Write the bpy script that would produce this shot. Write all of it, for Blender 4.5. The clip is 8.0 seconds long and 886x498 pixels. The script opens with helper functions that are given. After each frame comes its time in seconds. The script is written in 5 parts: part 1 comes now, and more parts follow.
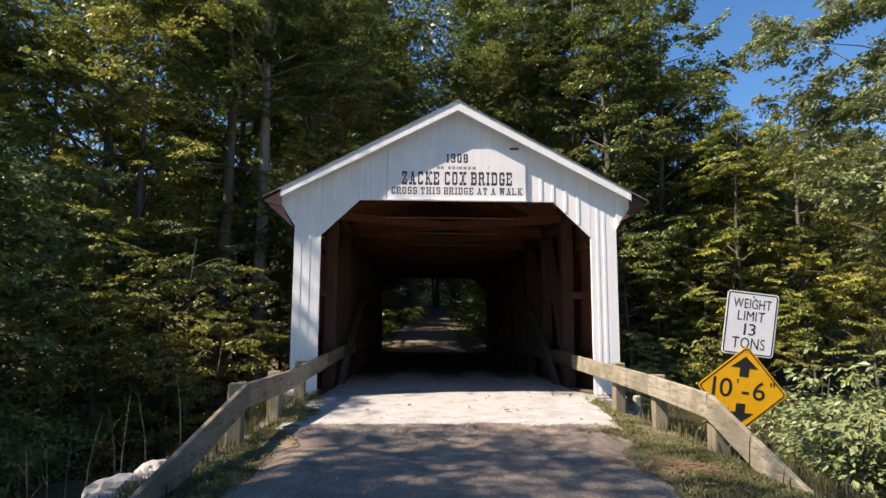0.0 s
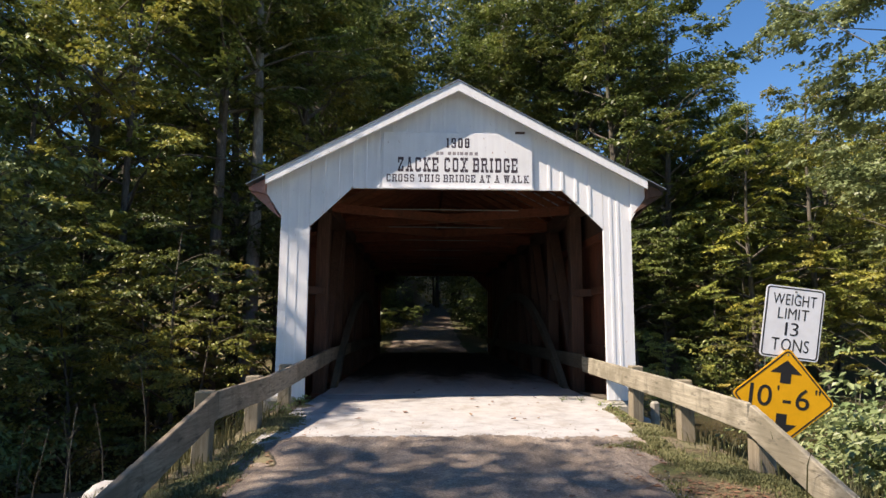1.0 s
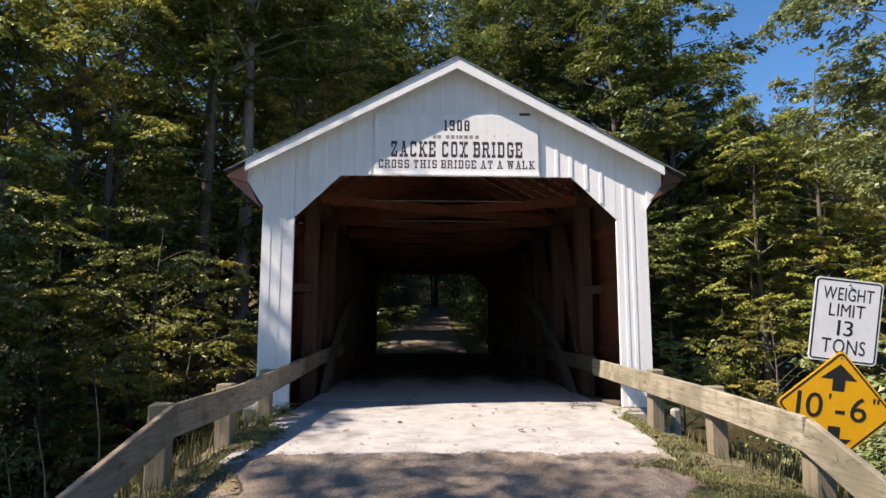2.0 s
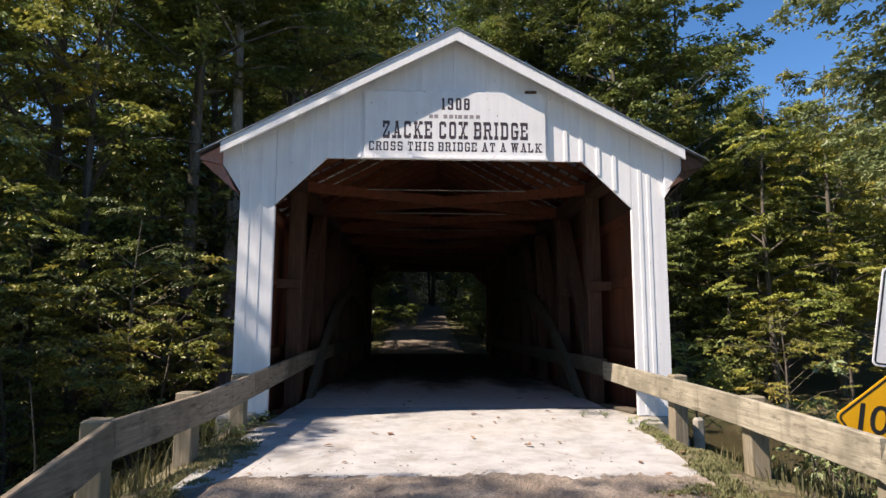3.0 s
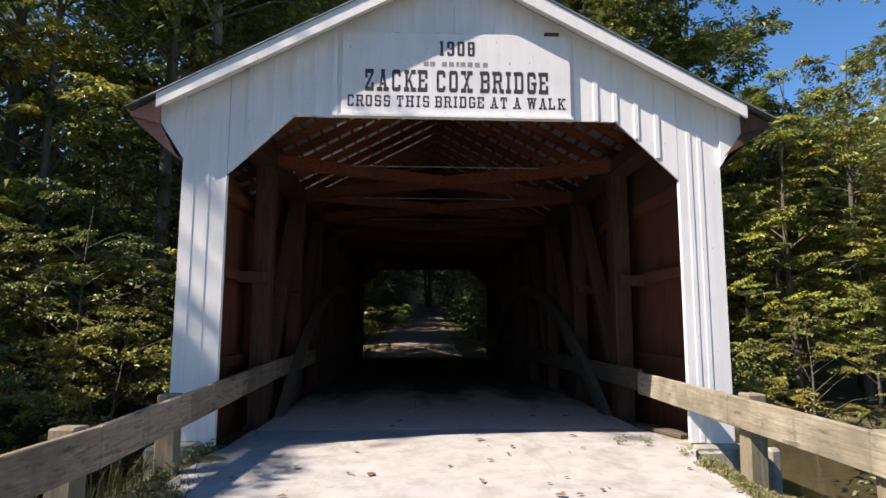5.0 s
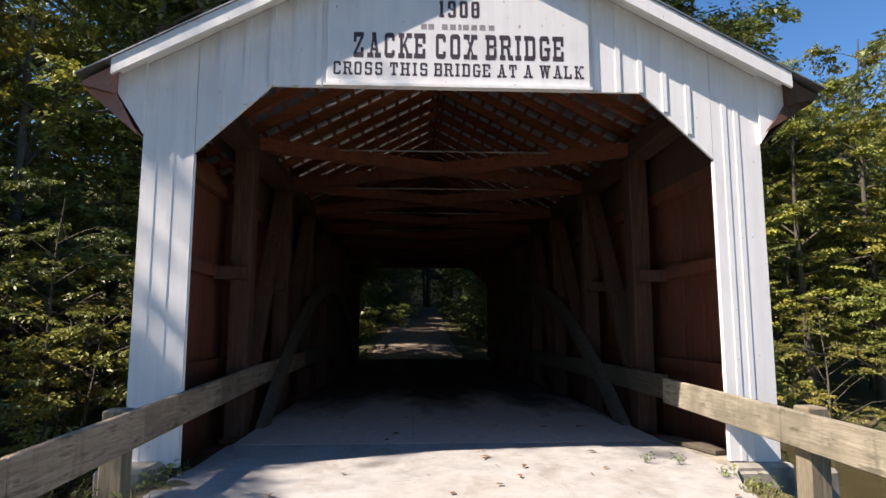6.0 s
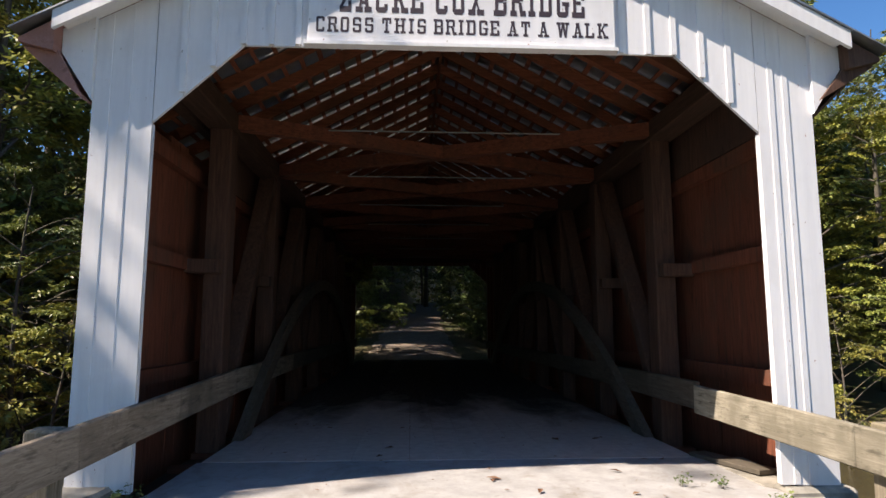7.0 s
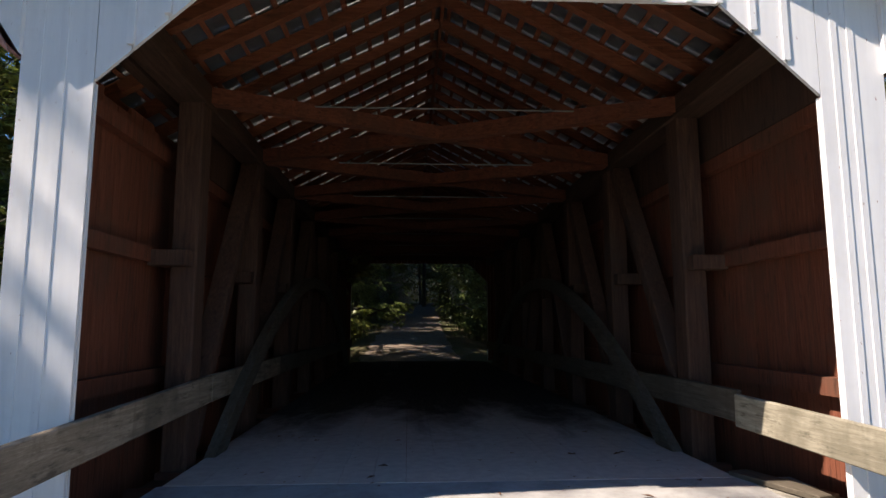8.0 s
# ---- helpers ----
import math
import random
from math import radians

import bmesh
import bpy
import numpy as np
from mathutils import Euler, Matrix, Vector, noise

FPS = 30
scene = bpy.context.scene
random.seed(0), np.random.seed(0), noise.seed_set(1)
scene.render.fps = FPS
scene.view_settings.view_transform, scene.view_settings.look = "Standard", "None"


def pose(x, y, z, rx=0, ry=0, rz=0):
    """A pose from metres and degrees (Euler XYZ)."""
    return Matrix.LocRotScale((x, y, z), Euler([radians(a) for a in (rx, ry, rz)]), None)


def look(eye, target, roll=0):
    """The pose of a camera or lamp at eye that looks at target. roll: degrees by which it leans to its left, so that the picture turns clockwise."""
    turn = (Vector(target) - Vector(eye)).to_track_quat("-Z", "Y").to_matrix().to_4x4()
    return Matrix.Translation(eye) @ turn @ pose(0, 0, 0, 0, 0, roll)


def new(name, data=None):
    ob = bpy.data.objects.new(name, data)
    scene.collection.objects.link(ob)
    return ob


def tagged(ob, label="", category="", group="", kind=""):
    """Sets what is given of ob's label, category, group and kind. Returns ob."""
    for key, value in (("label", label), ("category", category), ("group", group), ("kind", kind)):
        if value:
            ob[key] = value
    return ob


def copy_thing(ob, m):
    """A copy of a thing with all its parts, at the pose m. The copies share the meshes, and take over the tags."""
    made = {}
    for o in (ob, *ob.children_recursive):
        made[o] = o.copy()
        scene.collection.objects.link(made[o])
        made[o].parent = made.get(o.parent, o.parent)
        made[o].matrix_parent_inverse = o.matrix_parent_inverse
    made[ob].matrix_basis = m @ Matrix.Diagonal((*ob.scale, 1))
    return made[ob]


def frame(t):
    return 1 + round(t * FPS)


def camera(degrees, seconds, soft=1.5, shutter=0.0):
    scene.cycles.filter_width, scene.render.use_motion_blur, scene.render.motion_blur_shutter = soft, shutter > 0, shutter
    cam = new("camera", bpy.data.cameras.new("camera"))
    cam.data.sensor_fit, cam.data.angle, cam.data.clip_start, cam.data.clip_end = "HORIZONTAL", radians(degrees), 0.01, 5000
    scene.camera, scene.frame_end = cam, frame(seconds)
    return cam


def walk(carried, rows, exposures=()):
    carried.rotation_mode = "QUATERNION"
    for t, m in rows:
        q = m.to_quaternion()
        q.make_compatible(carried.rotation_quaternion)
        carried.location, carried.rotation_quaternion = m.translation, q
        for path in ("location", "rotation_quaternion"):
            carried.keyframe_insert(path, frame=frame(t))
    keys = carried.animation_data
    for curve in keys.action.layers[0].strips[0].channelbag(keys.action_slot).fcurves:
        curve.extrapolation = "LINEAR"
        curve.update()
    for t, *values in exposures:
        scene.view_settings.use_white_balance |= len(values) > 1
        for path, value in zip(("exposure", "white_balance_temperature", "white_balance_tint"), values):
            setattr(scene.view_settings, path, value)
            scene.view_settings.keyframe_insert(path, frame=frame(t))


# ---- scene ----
cam = camera(71.9, 8.0)
PATH = [
    (0, (-0.639, -10.981, 1.241), (-0.569, -8.998, 1.491), 0.3),
    (0.5, (-0.616, -10.526, 1.241), (-0.547, -8.542, 1.489), 0.4),
    (1, (-0.593, -10.071, 1.241), (-0.524, -8.088, 1.489), 0.3),
    (1.5, (-0.57, -9.619, 1.242), (-0.502, -7.635, 1.488), 0.3),
    (1.7, (-0.562, -9.438, 1.242), (-0.491, -7.455, 1.49), 0.1),
    (3, (-0.51, -8.265, 1.246), (-0.428, -6.281, 1.491), 0.2),
    (3.5, (-0.492, -7.813, 1.247), (-0.405, -5.83, 1.493), 0.2),
    (4, (-0.478, -7.364, 1.249), (-0.389, -5.381, 1.497), 0.2),
    (4.5, (-0.466, -6.917, 1.251), (-0.375, -4.935, 1.501), 0.2),
    (6, (-0.436, -5.609, 1.265), (-0.337, -3.627, 1.515), 0.0),
    (6.5, (-0.427, -5.184, 1.267), (-0.325, -3.202, 1.518), 0.0),
    (7, (-0.418, -4.767, 1.268), (-0.313, -2.785, 1.517), -0.0),
    (7.5, (-0.411, -4.353, 1.268), (-0.302, -2.371, 1.517), -0.1),
    (8, (-0.404, -3.94, 1.268), (-0.292, -1.959, 1.517), -0.1),
]
walk(cam, [(t, look(eye, target, roll)) for t, eye, target, roll in PATH], exposures=[(0.0, 1.07, 7350, 17), (3.5, 1.0, 7100, 17), (8.0, 1.02, 7100, 17)])

# ---- light: clear autumn day, sun high behind the eye to the west ----
SUN = Vector((0.82, 0.30, -1.0)).normalized()      # the way the light travels
ELEV = math.asin(-SUN.z)
AZIM = math.atan2(-SUN.x, -SUN.y)                  # clockwise from +y
world = bpy.data.worlds.new("sky")
scene.world = world
world.use_nodes = True
wn = world.node_tree.nodes
wn.clear()
w_out, w_bg, w_sky = wn.new("ShaderNodeOutputWorld"), wn.new("ShaderNodeBackground"), wn.new("ShaderNodeTexSky")
w_sky.sky_type, w_sky.sun_disc, w_sky.sun_elevation, w_sky.sun_rotation = "NISHITA", False, ELEV, AZIM
w_sky.air_density, w_sky.dust_density, w_sky.ozone_density = 1.0, 0.05, 6.0
w_bg.inputs["Strength"].default_value = 0.095
w_sat = wn.new("ShaderNodeHueSaturation")           # a deep clear blue
w_sat.inputs["Saturation"].default_value = 1.18
world.node_tree.links.new(w_sky.outputs[0], w_sat.inputs["Color"])
world.node_tree.links.new(w_sat.outputs[0], w_bg.inputs[0])
world.node_tree.links.new(w_bg.outputs[0], w_out.inputs[0])
sun_data = bpy.data.lights.new("sun", "SUN")
sun_data.energy, sun_data.angle, sun_data.color = 5.0, radians(0.53), (1.0, 0.935, 0.845)
sun = new("sun", sun_data)
sun.matrix_world = look((-40, -15, 60), Vector((-40, -15, 60)) + SUN)


# ---- materials ----
class Nodes:
    """A small helper to write a material's node tree."""

    def __init__(self, name):
        self.mat = bpy.data.materials.new(name)
        self.mat.use_nodes = True
        self.tree = self.mat.node_tree
        self.tree.nodes.clear()
        self.out = self.add("ShaderNodeOutputMaterial")

    def add(self, kind):
        return self.tree.nodes.new(kind)

    def link(self, a, b):
        self.tree.links.new(a, b)

    def put(self, socket, value):
        if isinstance(value, bpy.types.NodeSocket):
            self.link(value, socket)
        else:
            socket.default_value = value

    def coords(self, scale=(1, 1, 1), local=False):
        co = self.add("ShaderNodeTexCoord").outputs["Object"] if local else self.add("ShaderNodeNewGeometry").outputs["Position"]
        mp = self.add("ShaderNodeMapping")
        self.link(co, mp.inputs["Vector"])
        mp.inputs["Scale"].default_value = scale
        return mp.outputs[0]

    def noise(self, scale, detail=4.0, rough=0.55, vector=None, distort=0.0):
        n = self.add("ShaderNodeTexNoise")
        n.inputs["Scale"].default_value, n.inputs["Detail"].default_value = scale, detail
        n.inputs["Roughness"].default_value, n.inputs["Distortion"].default_value = rough, distort
        self.link(vector if vector is not None else self.coords(), n.inputs["Vector"])
        return n.outputs["Fac"]

    def ramp(self, fac, stops):
        r = self.add("ShaderNodeValToRGB")
        el = r.color_ramp.elements
        while len(el) < len(stops):
            el.new(0.5)
        for e, (p, c) in zip(el, stops):
            e.position, e.color = p, (*c, 1) if len(c) == 3 else c
        self.put(r.inputs[0], fac)
        return r.outputs[0]

    def level(self, fac, lo, hi, a=0.0, b=1.0):
        m = self.add("ShaderNodeMapRange")
        m.clamp = True
        for i, v in enumerate((fac, lo, hi, a, b)):
            self.put(m.inputs[i], v)
        return m.outputs[0]

    def mix(self, fac, a, b, mode="MIX"):
        m = self.add("ShaderNodeMix")
        m.data_type, m.blend_type = "RGBA", mode
        self.put(m.inputs[0], fac)
        self.put(m.inputs[6], (*a, 1) if isinstance(a, tuple) else a)
        self.put(m.inputs[7], (*b, 1) if isinstance(b, tuple) else b)
        return m.outputs[2]

    def maths(self, op, a, b):
        m = self.add("ShaderNodeMath")
        m.operation = op
        self.put(m.inputs[0], a)
        self.put(m.inputs[1], b)
        return m.outputs[0]

    def random(self):
        return self.add("ShaderNodeObjectInfo").outputs["Random"]

    def island(self):
        return self.add("ShaderNodeNewGeometry").outputs["Random Per Island"]

    def bump(self, height, strength=0.4, distance=0.01):
        b = self.add("ShaderNodeBump")
        b.inputs["Strength"].default_value, b.inputs["Distance"].default_value = strength, distance
        self.link(height, b.inputs["Height"])
        return b.outputs[0]

    def finish(self, colour, rough=0.7, metal=0.0, normal=None, spec=0.5, translucent=0.0):
        p = self.add("ShaderNodeBsdfPrincipled")
        self.put(p.inputs["Base Color"], (*colour, 1) if isinstance(colour, tuple) else colour)
        self.put(p.inputs["Roughness"], rough)
        self.put(p.inputs["Metallic"], metal)
        p.inputs["Specular IOR Level"].default_value = spec
        if normal is not None:
            self.link(normal, p.inputs["Normal"])
        shader = p.outputs[0]
        if translucent:
            t = self.add("ShaderNodeBsdfTranslucent")
            self.put(t.inputs[0], (*colour, 1) if isinstance(colour, tuple) else colour)
            m = self.add("ShaderNodeMixShader")
            m.inputs[0].default_value = translucent
            self.link(shader, m.inputs[1])
            self.link(t.outputs[0], m.inputs[2])
            shader = m.outputs[0]
        self.link(shader, self.out.inputs[0])
        return self.mat


def wood(name, dark, mid, light, along="z", stain=None, rough=0.8, bump=0.5, spec=0.25, worn=0.0):
    """Sawn timber with grain along one axis, board-to-board differences and stains."""
    n = Nodes(name)
    sc = {"x": (1.2, 22, 22), "y": (22, 1.2, 22), "z": (22, 22, 1.2)}[along]
    grain = n.noise(1.6, 6, 0.65, n.coords(sc), 0.6)
    fine = n.noise(4.0, 3, 0.7, n.coords(tuple(4 * s for s in sc)))
    big = n.noise(1.3, 4, 0.6)
    col = n.ramp(n.maths("ADD", n.maths("MULTIPLY", grain, 0.65), n.maths("MULTIPLY", fine, 0.35)), [(0.32, dark), (0.52, mid), (0.72, light)])
    col = n.mix(n.level(n.random(), 0, 1, 0.0, 0.45), col, n.mix(1.0, col, (0.62, 0.6, 0.58), "MULTIPLY"))
    if stain:
        col = n.mix(n.level(big, 0.50 - worn, 0.66 - worn, 0, 0.75), col, stain)
        spot = n.noise(9, 4, 0.7, n.coords(tuple(0.35 * c ** 0.5 for c in sc)))
        col = n.mix(n.level(spot, 0.58 - worn, 0.70 - worn, 0, 0.7), col, tuple(c * 0.5 for c in stain))
        drip = n.noise(2.0, 4, 0.6, n.coords((3.2, 3.2, 0.6)))
        col = n.mix(n.level(drip, 0.54, 0.70, 0, 0.55), col, tuple(c * 0.8 for c in stain))
    return n.finish(col, rough, 0, n.bump(grain, bump, 0.006), spec)


def white_paint():
    n = Nodes("white_paint")
    streak = n.noise(1.5, 5, 0.6, n.coords((9, 9, 0.8)))
    blot = n.noise(2.2, 5, 0.65)
    chip = n.noise(26, 4, 0.7, n.coords((1, 1, 0.45)))
    col = n.ramp(streak, [(0.3, (0.74, 0.74, 0.75)), (0.6, (0.81, 0.81, 0.81)), (0.8, (0.83, 0.83, 0.82))])
    col = n.mix(n.level(blot, 0.5, 0.75, 0, 0.35), col, (0.60, 0.59, 0.57))
    col = n.mix(n.level(n.random(), 0, 1, 0, 0.5), col, n.mix(1.0, col, (0.90, 0.90, 0.91), "MULTIPLY"))
    bare = n.level(chip, 0.675, 0.70)
    col = n.mix(bare, col, n.mix(n.level(blot, 0.4, 0.6), (0.30, 0.10, 0.08), (0.30, 0.25, 0.2)))
    return n.finish(col, 0.55, 0, n.bump(streak, 0.25, 0.004), 0.4)


def dusty_daylit_deck():
    """Grey-brown planks, dusty at the mouth and along the wheel tracks; the fade inward paints failing daylight."""
    n = Nodes("dusty_daylit_planks")
    grain = n.noise(1.6, 6, 0.65, n.coords((22, 1.2, 22)), 0.6)
    col = n.ramp(grain, [(0.3, (0.05, 0.044, 0.038)), (0.55, (0.10, 0.088, 0.074)), (0.75, (0.16, 0.14, 0.118))])
    col = n.mix(n.level(n.random(), 0, 1, 0.0, 0.4), col, n.mix(1.0, col, (0.6, 0.6, 0.6), "MULTIPLY"))
    xyz = n.add("ShaderNodeSeparateXYZ")
    n.link(n.add("ShaderNodeNewGeometry").outputs["Position"], xyz.inputs[0])
    drift = n.noise(1.1, 6, 0.65, n.coords((1.5, 0.7, 1)), 0.5)
    wheel = n.level(n.maths("ABSOLUTE", n.maths("SUBTRACT", n.maths("ABSOLUTE", xyz.outputs[0], 0.0), 0.85), 0.0), 0.1, 0.6, 0.25, 0.0)
    # paler by the mouth, darker deeper in: falling daylight put into the colour
    daylight_fade = n.level(xyz.outputs[1], 1.5, 7.5, 0.75, -0.25)
    dust_daylight = n.level(n.maths("ADD", n.maths("ADD", drift, daylight_fade), wheel), 0.55, 1.0, 0.0, 0.92)
    col = n.mix(dust_daylight, col, n.ramp(n.noise(9, 4, 0.6), [(0.3, (0.53, 0.455, 0.395)), (0.7, (0.66, 0.575, 0.505))]))
    return n.finish(col, 0.95, 0, n.bump(grain, 0.3, 0.004), 0.08)


def concrete():
    n = Nodes("concrete")
    big, mid, grit = n.noise(0.55, 5, 0.6), n.noise(3.2, 6, 0.68), n.noise(70, 3, 0.7)
    col = n.ramp(mid, [(0.28, (0.26, 0.256, 0.248)), (0.5, (0.375, 0.371, 0.363)), (0.7, (0.45, 0.449, 0.443))])
    col = n.mix(n.level(big, 0.5, 0.66, 0, 0.4), col, (0.46, 0.43, 0.385))
    col = n.mix(n.level(grit, 0.3, 0.75, 0, 0.22), col, (0.26, 0.24, 0.21))
    patch = n.noise(1.5, 5, 0.7, n.coords((1.3, 0.8, 1)), 0.6)
    col = n.mix(n.level(patch, 0.52, 0.66, 0, 0.5), col, (0.235, 0.21, 0.175))
    blot = n.noise(6.5, 5, 0.75, None, 0.8)
    col = n.mix(n.level(blot, 0.60, 0.70, 0, 0.55), col, (0.20, 0.175, 0.14))
    return n.finish(col, 0.9, 0, n.bump(n.maths("ADD", grit, n.maths("MULTIPLY", mid, 1.5)), 0.5, 0.008), 0.25)


def gravel_road():
    n = Nodes("gravel_road")
    big, mid = n.noise(0.5, 4, 0.6), n.noise(2.6, 6, 0.65, n.coords((1.4, 0.7, 1)))
    v = n.add("ShaderNodeTexVoronoi")
    v.inputs["Scale"].default_value = 55
    n.link(n.coords(), v.inputs["Vector"])
    grit = n.noise(130, 3, 0.7)
    col = n.ramp(mid, [(0.3, (0.12, 0.098, 0.082)), (0.52, (0.24, 0.20, 0.168)), (0.72, (0.40, 0.345, 0.295))])
    col = n.mix(n.level(big, 0.48, 0.68, 0, 0.55), col, (0.23, 0.175, 0.13))
    grey = n.add("ShaderNodeRGBToBW")
    n.link(v.outputs["Color"], grey.inputs[0])
    col = n.mix(0.45, col, grey.outputs[0], "OVERLAY")
    col = n.mix(0.3, col, n.ramp(grit, [(0.35, (0.06, 0.055, 0.05)), (0.7, (0.42, 0.4, 0.37))]))
    hs = n.add("ShaderNodeHueSaturation")
    hs.inputs["Saturation"].default_value = 1.4
    n.link(col, hs.inputs["Color"])
    return n.finish(hs.outputs[0], 0.92, 0, n.bump(n.maths("ADD", v.outputs["Distance"], grit), 0.7, 0.012), 0.25)


def ground_cover(name="ground_cover", dry=0.0):
    n = Nodes(name)
    big, mid, fine = n.noise(0.35, 4, 0.6), n.noise(2.5, 6, 0.7), n.noise(30, 4, 0.75)
    col = n.ramp(fine, [(0.3, (0.035, 0.028, 0.018)), (0.5, (0.11, 0.085, 0.05)), (0.7, (0.24, 0.19, 0.11))])
    green = n.ramp(fine, [(0.3, (0.02, 0.03, 0.01)), (0.55, (0.07, 0.095, 0.03)), (0.75, (0.17, 0.19, 0.07))])
    if dry:
        pale = n.ramp(fine, [(0.3, (0.12, 0.095, 0.06)), (0.5, (0.27, 0.225, 0.15)), (0.7, (0.38, 0.335, 0.23))])
        col, green = n.mix(dry, col, pale), n.mix(dry, green, n.mix(0.3, pale, (0.16, 0.17, 0.06)))
    col = n.mix(n.level(n.maths("ADD", n.maths("MULTIPLY", mid, 0.6), n.maths("MULTIPLY", big, 0.4)), 0.45, 0.6), col, green)
    return n.finish(col, 0.95, 0, n.bump(n.maths("ADD", fine, n.maths("MULTIPLY", mid, 2.0)), 0.8, 0.03), 0.2)


def leaf_material(name, stops, translucent=0.25, rough=0.45):
    """Leaf colours that change from bough to bough, and a little from leaf to leaf."""
    n = Nodes(name)
    bough, spray = n.noise(0.32, 2, 0.5), n.noise(1.1, 3, 0.6)
    fac = n.maths("ADD", n.maths("MULTIPLY", n.island(), 0.30), n.maths("ADD", n.level(bough, 0.32, 0.68, 0.0, 0.38), n.level(spray, 0.32, 0.68, 0.0, 0.32)))
    col = n.ramp(fac, stops)
    hs = n.add("ShaderNodeHueSaturation")
    n.link(n.level(n.random(), 0, 1, 0.488, 0.512), hs.inputs["Hue"])
    n.link(n.level(n.random(), 0, 1, 0.82, 1.15), hs.inputs["Value"])
    n.link(col, hs.inputs["Color"])
    return n.finish(hs.outputs[0], rough, 0, None, 0.5, translucent)


def bark(name, a, b):
    n = Nodes(name)
    rid = n.noise(3.0, 6, 0.7, n.coords((5, 5, 1.1)), 0.8)
    big = n.noise(0.9, 3)
    col = n.ramp(rid, [(0.3, a), (0.7, b)])
    col = n.mix(n.level(big, 0.5, 0.7, 0, 0.5), col, (0.10, 0.11, 0.06))
    return n.finish(col, 0.95, 0, n.bump(rid, 0.8, 0.03), 0.2)


def plain(name, colour, rough=0.6, metal=0.0, vary=0.15, scale=6.0):
    n = Nodes(name)
    f = n.noise(scale, 5, 0.65)
    col = n.mix(n.level(f, 0.35, 0.7, 0, 1), tuple(c * (1 - vary) for c in colour), tuple(min(1, c * (1 + vary * 0.6)) for c in colour))
    return n.finish(col, n.level(f, 0.3, 0.7, rough - 0.08, rough + 0.08), metal, n.bump(f, 0.1, 0.002), 0.45)


def water_material():
    n = Nodes("creek_water")
    f = n.noise(1.6, 4, 0.6, n.coords((1, 2.2, 1)), 0.5)
    return n.finish(n.mix(f, (0.045, 0.038, 0.02), (0.085, 0.07, 0.04)), 0.06, 0, n.bump(f, 0.25, 0.04), 0.5)


M_WHITE = white_paint()
M_CONC = concrete()
M_ROAD = gravel_road()
# darker, tan and blotchier than the slab's concrete
M_DARKC = plain("dark_blotchy_concrete", (0.33, 0.31, 0.26), 0.95, 0, 0.45, 4.0)
M_GROUND = ground_cover()
M_VERGE = ground_cover("verge_soil", 0.42)
M_WATER = water_material()
M_RED = wood("red_barn_boards", (0.10, 0.034, 0.020), (0.21, 0.070, 0.040), (0.31, 0.118, 0.072), "z", (0.13, 0.065, 0.043))
M_BEAM = wood("old_red_timber_crosswise", (0.096, 0.034, 0.021), (0.200, 0.072, 0.040), (0.296, 0.117, 0.069), "x", (0.120, 0.058, 0.038))
M_BEAM_Y = wood("old_timber_lengthwise", (0.047, 0.028, 0.019), (0.098, 0.057, 0.038), (0.162, 0.103, 0.073), "y", (0.068, 0.046, 0.032))
M_POST = wood("old_timber_upright", (0.054, 0.030, 0.022), (0.114, 0.062, 0.044), (0.194, 0.114, 0.079), "z", (0.076, 0.049, 0.040))
M_STRIP = wood("roof_strip_timber", (0.152, 0.052, 0.028), (0.288, 0.103, 0.054), (0.400, 0.162, 0.086), "y", (0.176, 0.076, 0.045))
M_RAFT = wood("rafter_timber", (0.160, 0.055, 0.029), (0.304, 0.110, 0.056), (0.416, 0.169, 0.093), "x", (0.192, 0.086, 0.048))
M_RAIL = wood("weathered_rail_timber", (0.17, 0.15, 0.113), (0.345, 0.312, 0.238), (0.54, 0.50, 0.40), "y", (0.15, 0.135, 0.098), 0.9, worn=0.03)
# left rail: same timber, shade and warm floor bounce put into the colour
M_RAIL_SHADE = wood("warm_shade_rail_timber", (0.16, 0.127, 0.092), (0.315, 0.255, 0.188), (0.50, 0.415, 0.315), "y", (0.14, 0.113, 0.08), 0.9, worn=0.03)
M_RAILI = wood("dark_rail_timber", (0.07, 0.058, 0.042), (0.13, 0.11, 0.085), (0.21, 0.18, 0.14), "y", (0.09, 0.078, 0.058), 0.9)
M_RPOST = wood("weathered_post_timber", (0.12, 0.10, 0.072), (0.235, 0.20, 0.145), (0.36, 0.315, 0.24), "z", (0.22, 0.19, 0.12), 0.85)
M_DECK = dusty_daylit_deck()
M_TIN = plain("galvanised_roofing", (0.36, 0.37, 0.38), 0.42, 0.75, 0.3, 3.0)
M_SIGNW = plain("white_sign_sheet", (0.80, 0.80, 0.82), 0.4, 0, 0.06, 8.0)
M_SIGNY = plain("amber_sign_sheet", (0.86, 0.42, 0.012), 0.38, 0, 0.08, 8.0)
M_BLACK = plain("black_lettering", (0.018, 0.018, 0.02), 0.5, 0, 0.2)
M_INK = plain("dark_painted_letters", (0.05, 0.035, 0.045), 0.6, 0, 0.3, 20.0)
def underlay():
    n = Nodes("roof_underlay")
    t = n.add("ShaderNodeBsdfTranslucent")
    t.inputs[0].default_value = (0.5, 0.5, 0.49, 1)
    d = n.add("ShaderNodeBsdfDiffuse")
    d.inputs[0].default_value = (0.22, 0.23, 0.25, 1)
    m = n.add("ShaderNodeMixShader")
    n.put(m.inputs[0], n.level(n.noise(7), 0.3, 0.7, 0.6, 0.85))
    n.link(d.outputs[0], m.inputs[1])
    n.link(t.outputs[0], m.inputs[2])
    n.link(m.outputs[0], n.out.inputs[0])
    return n.mat


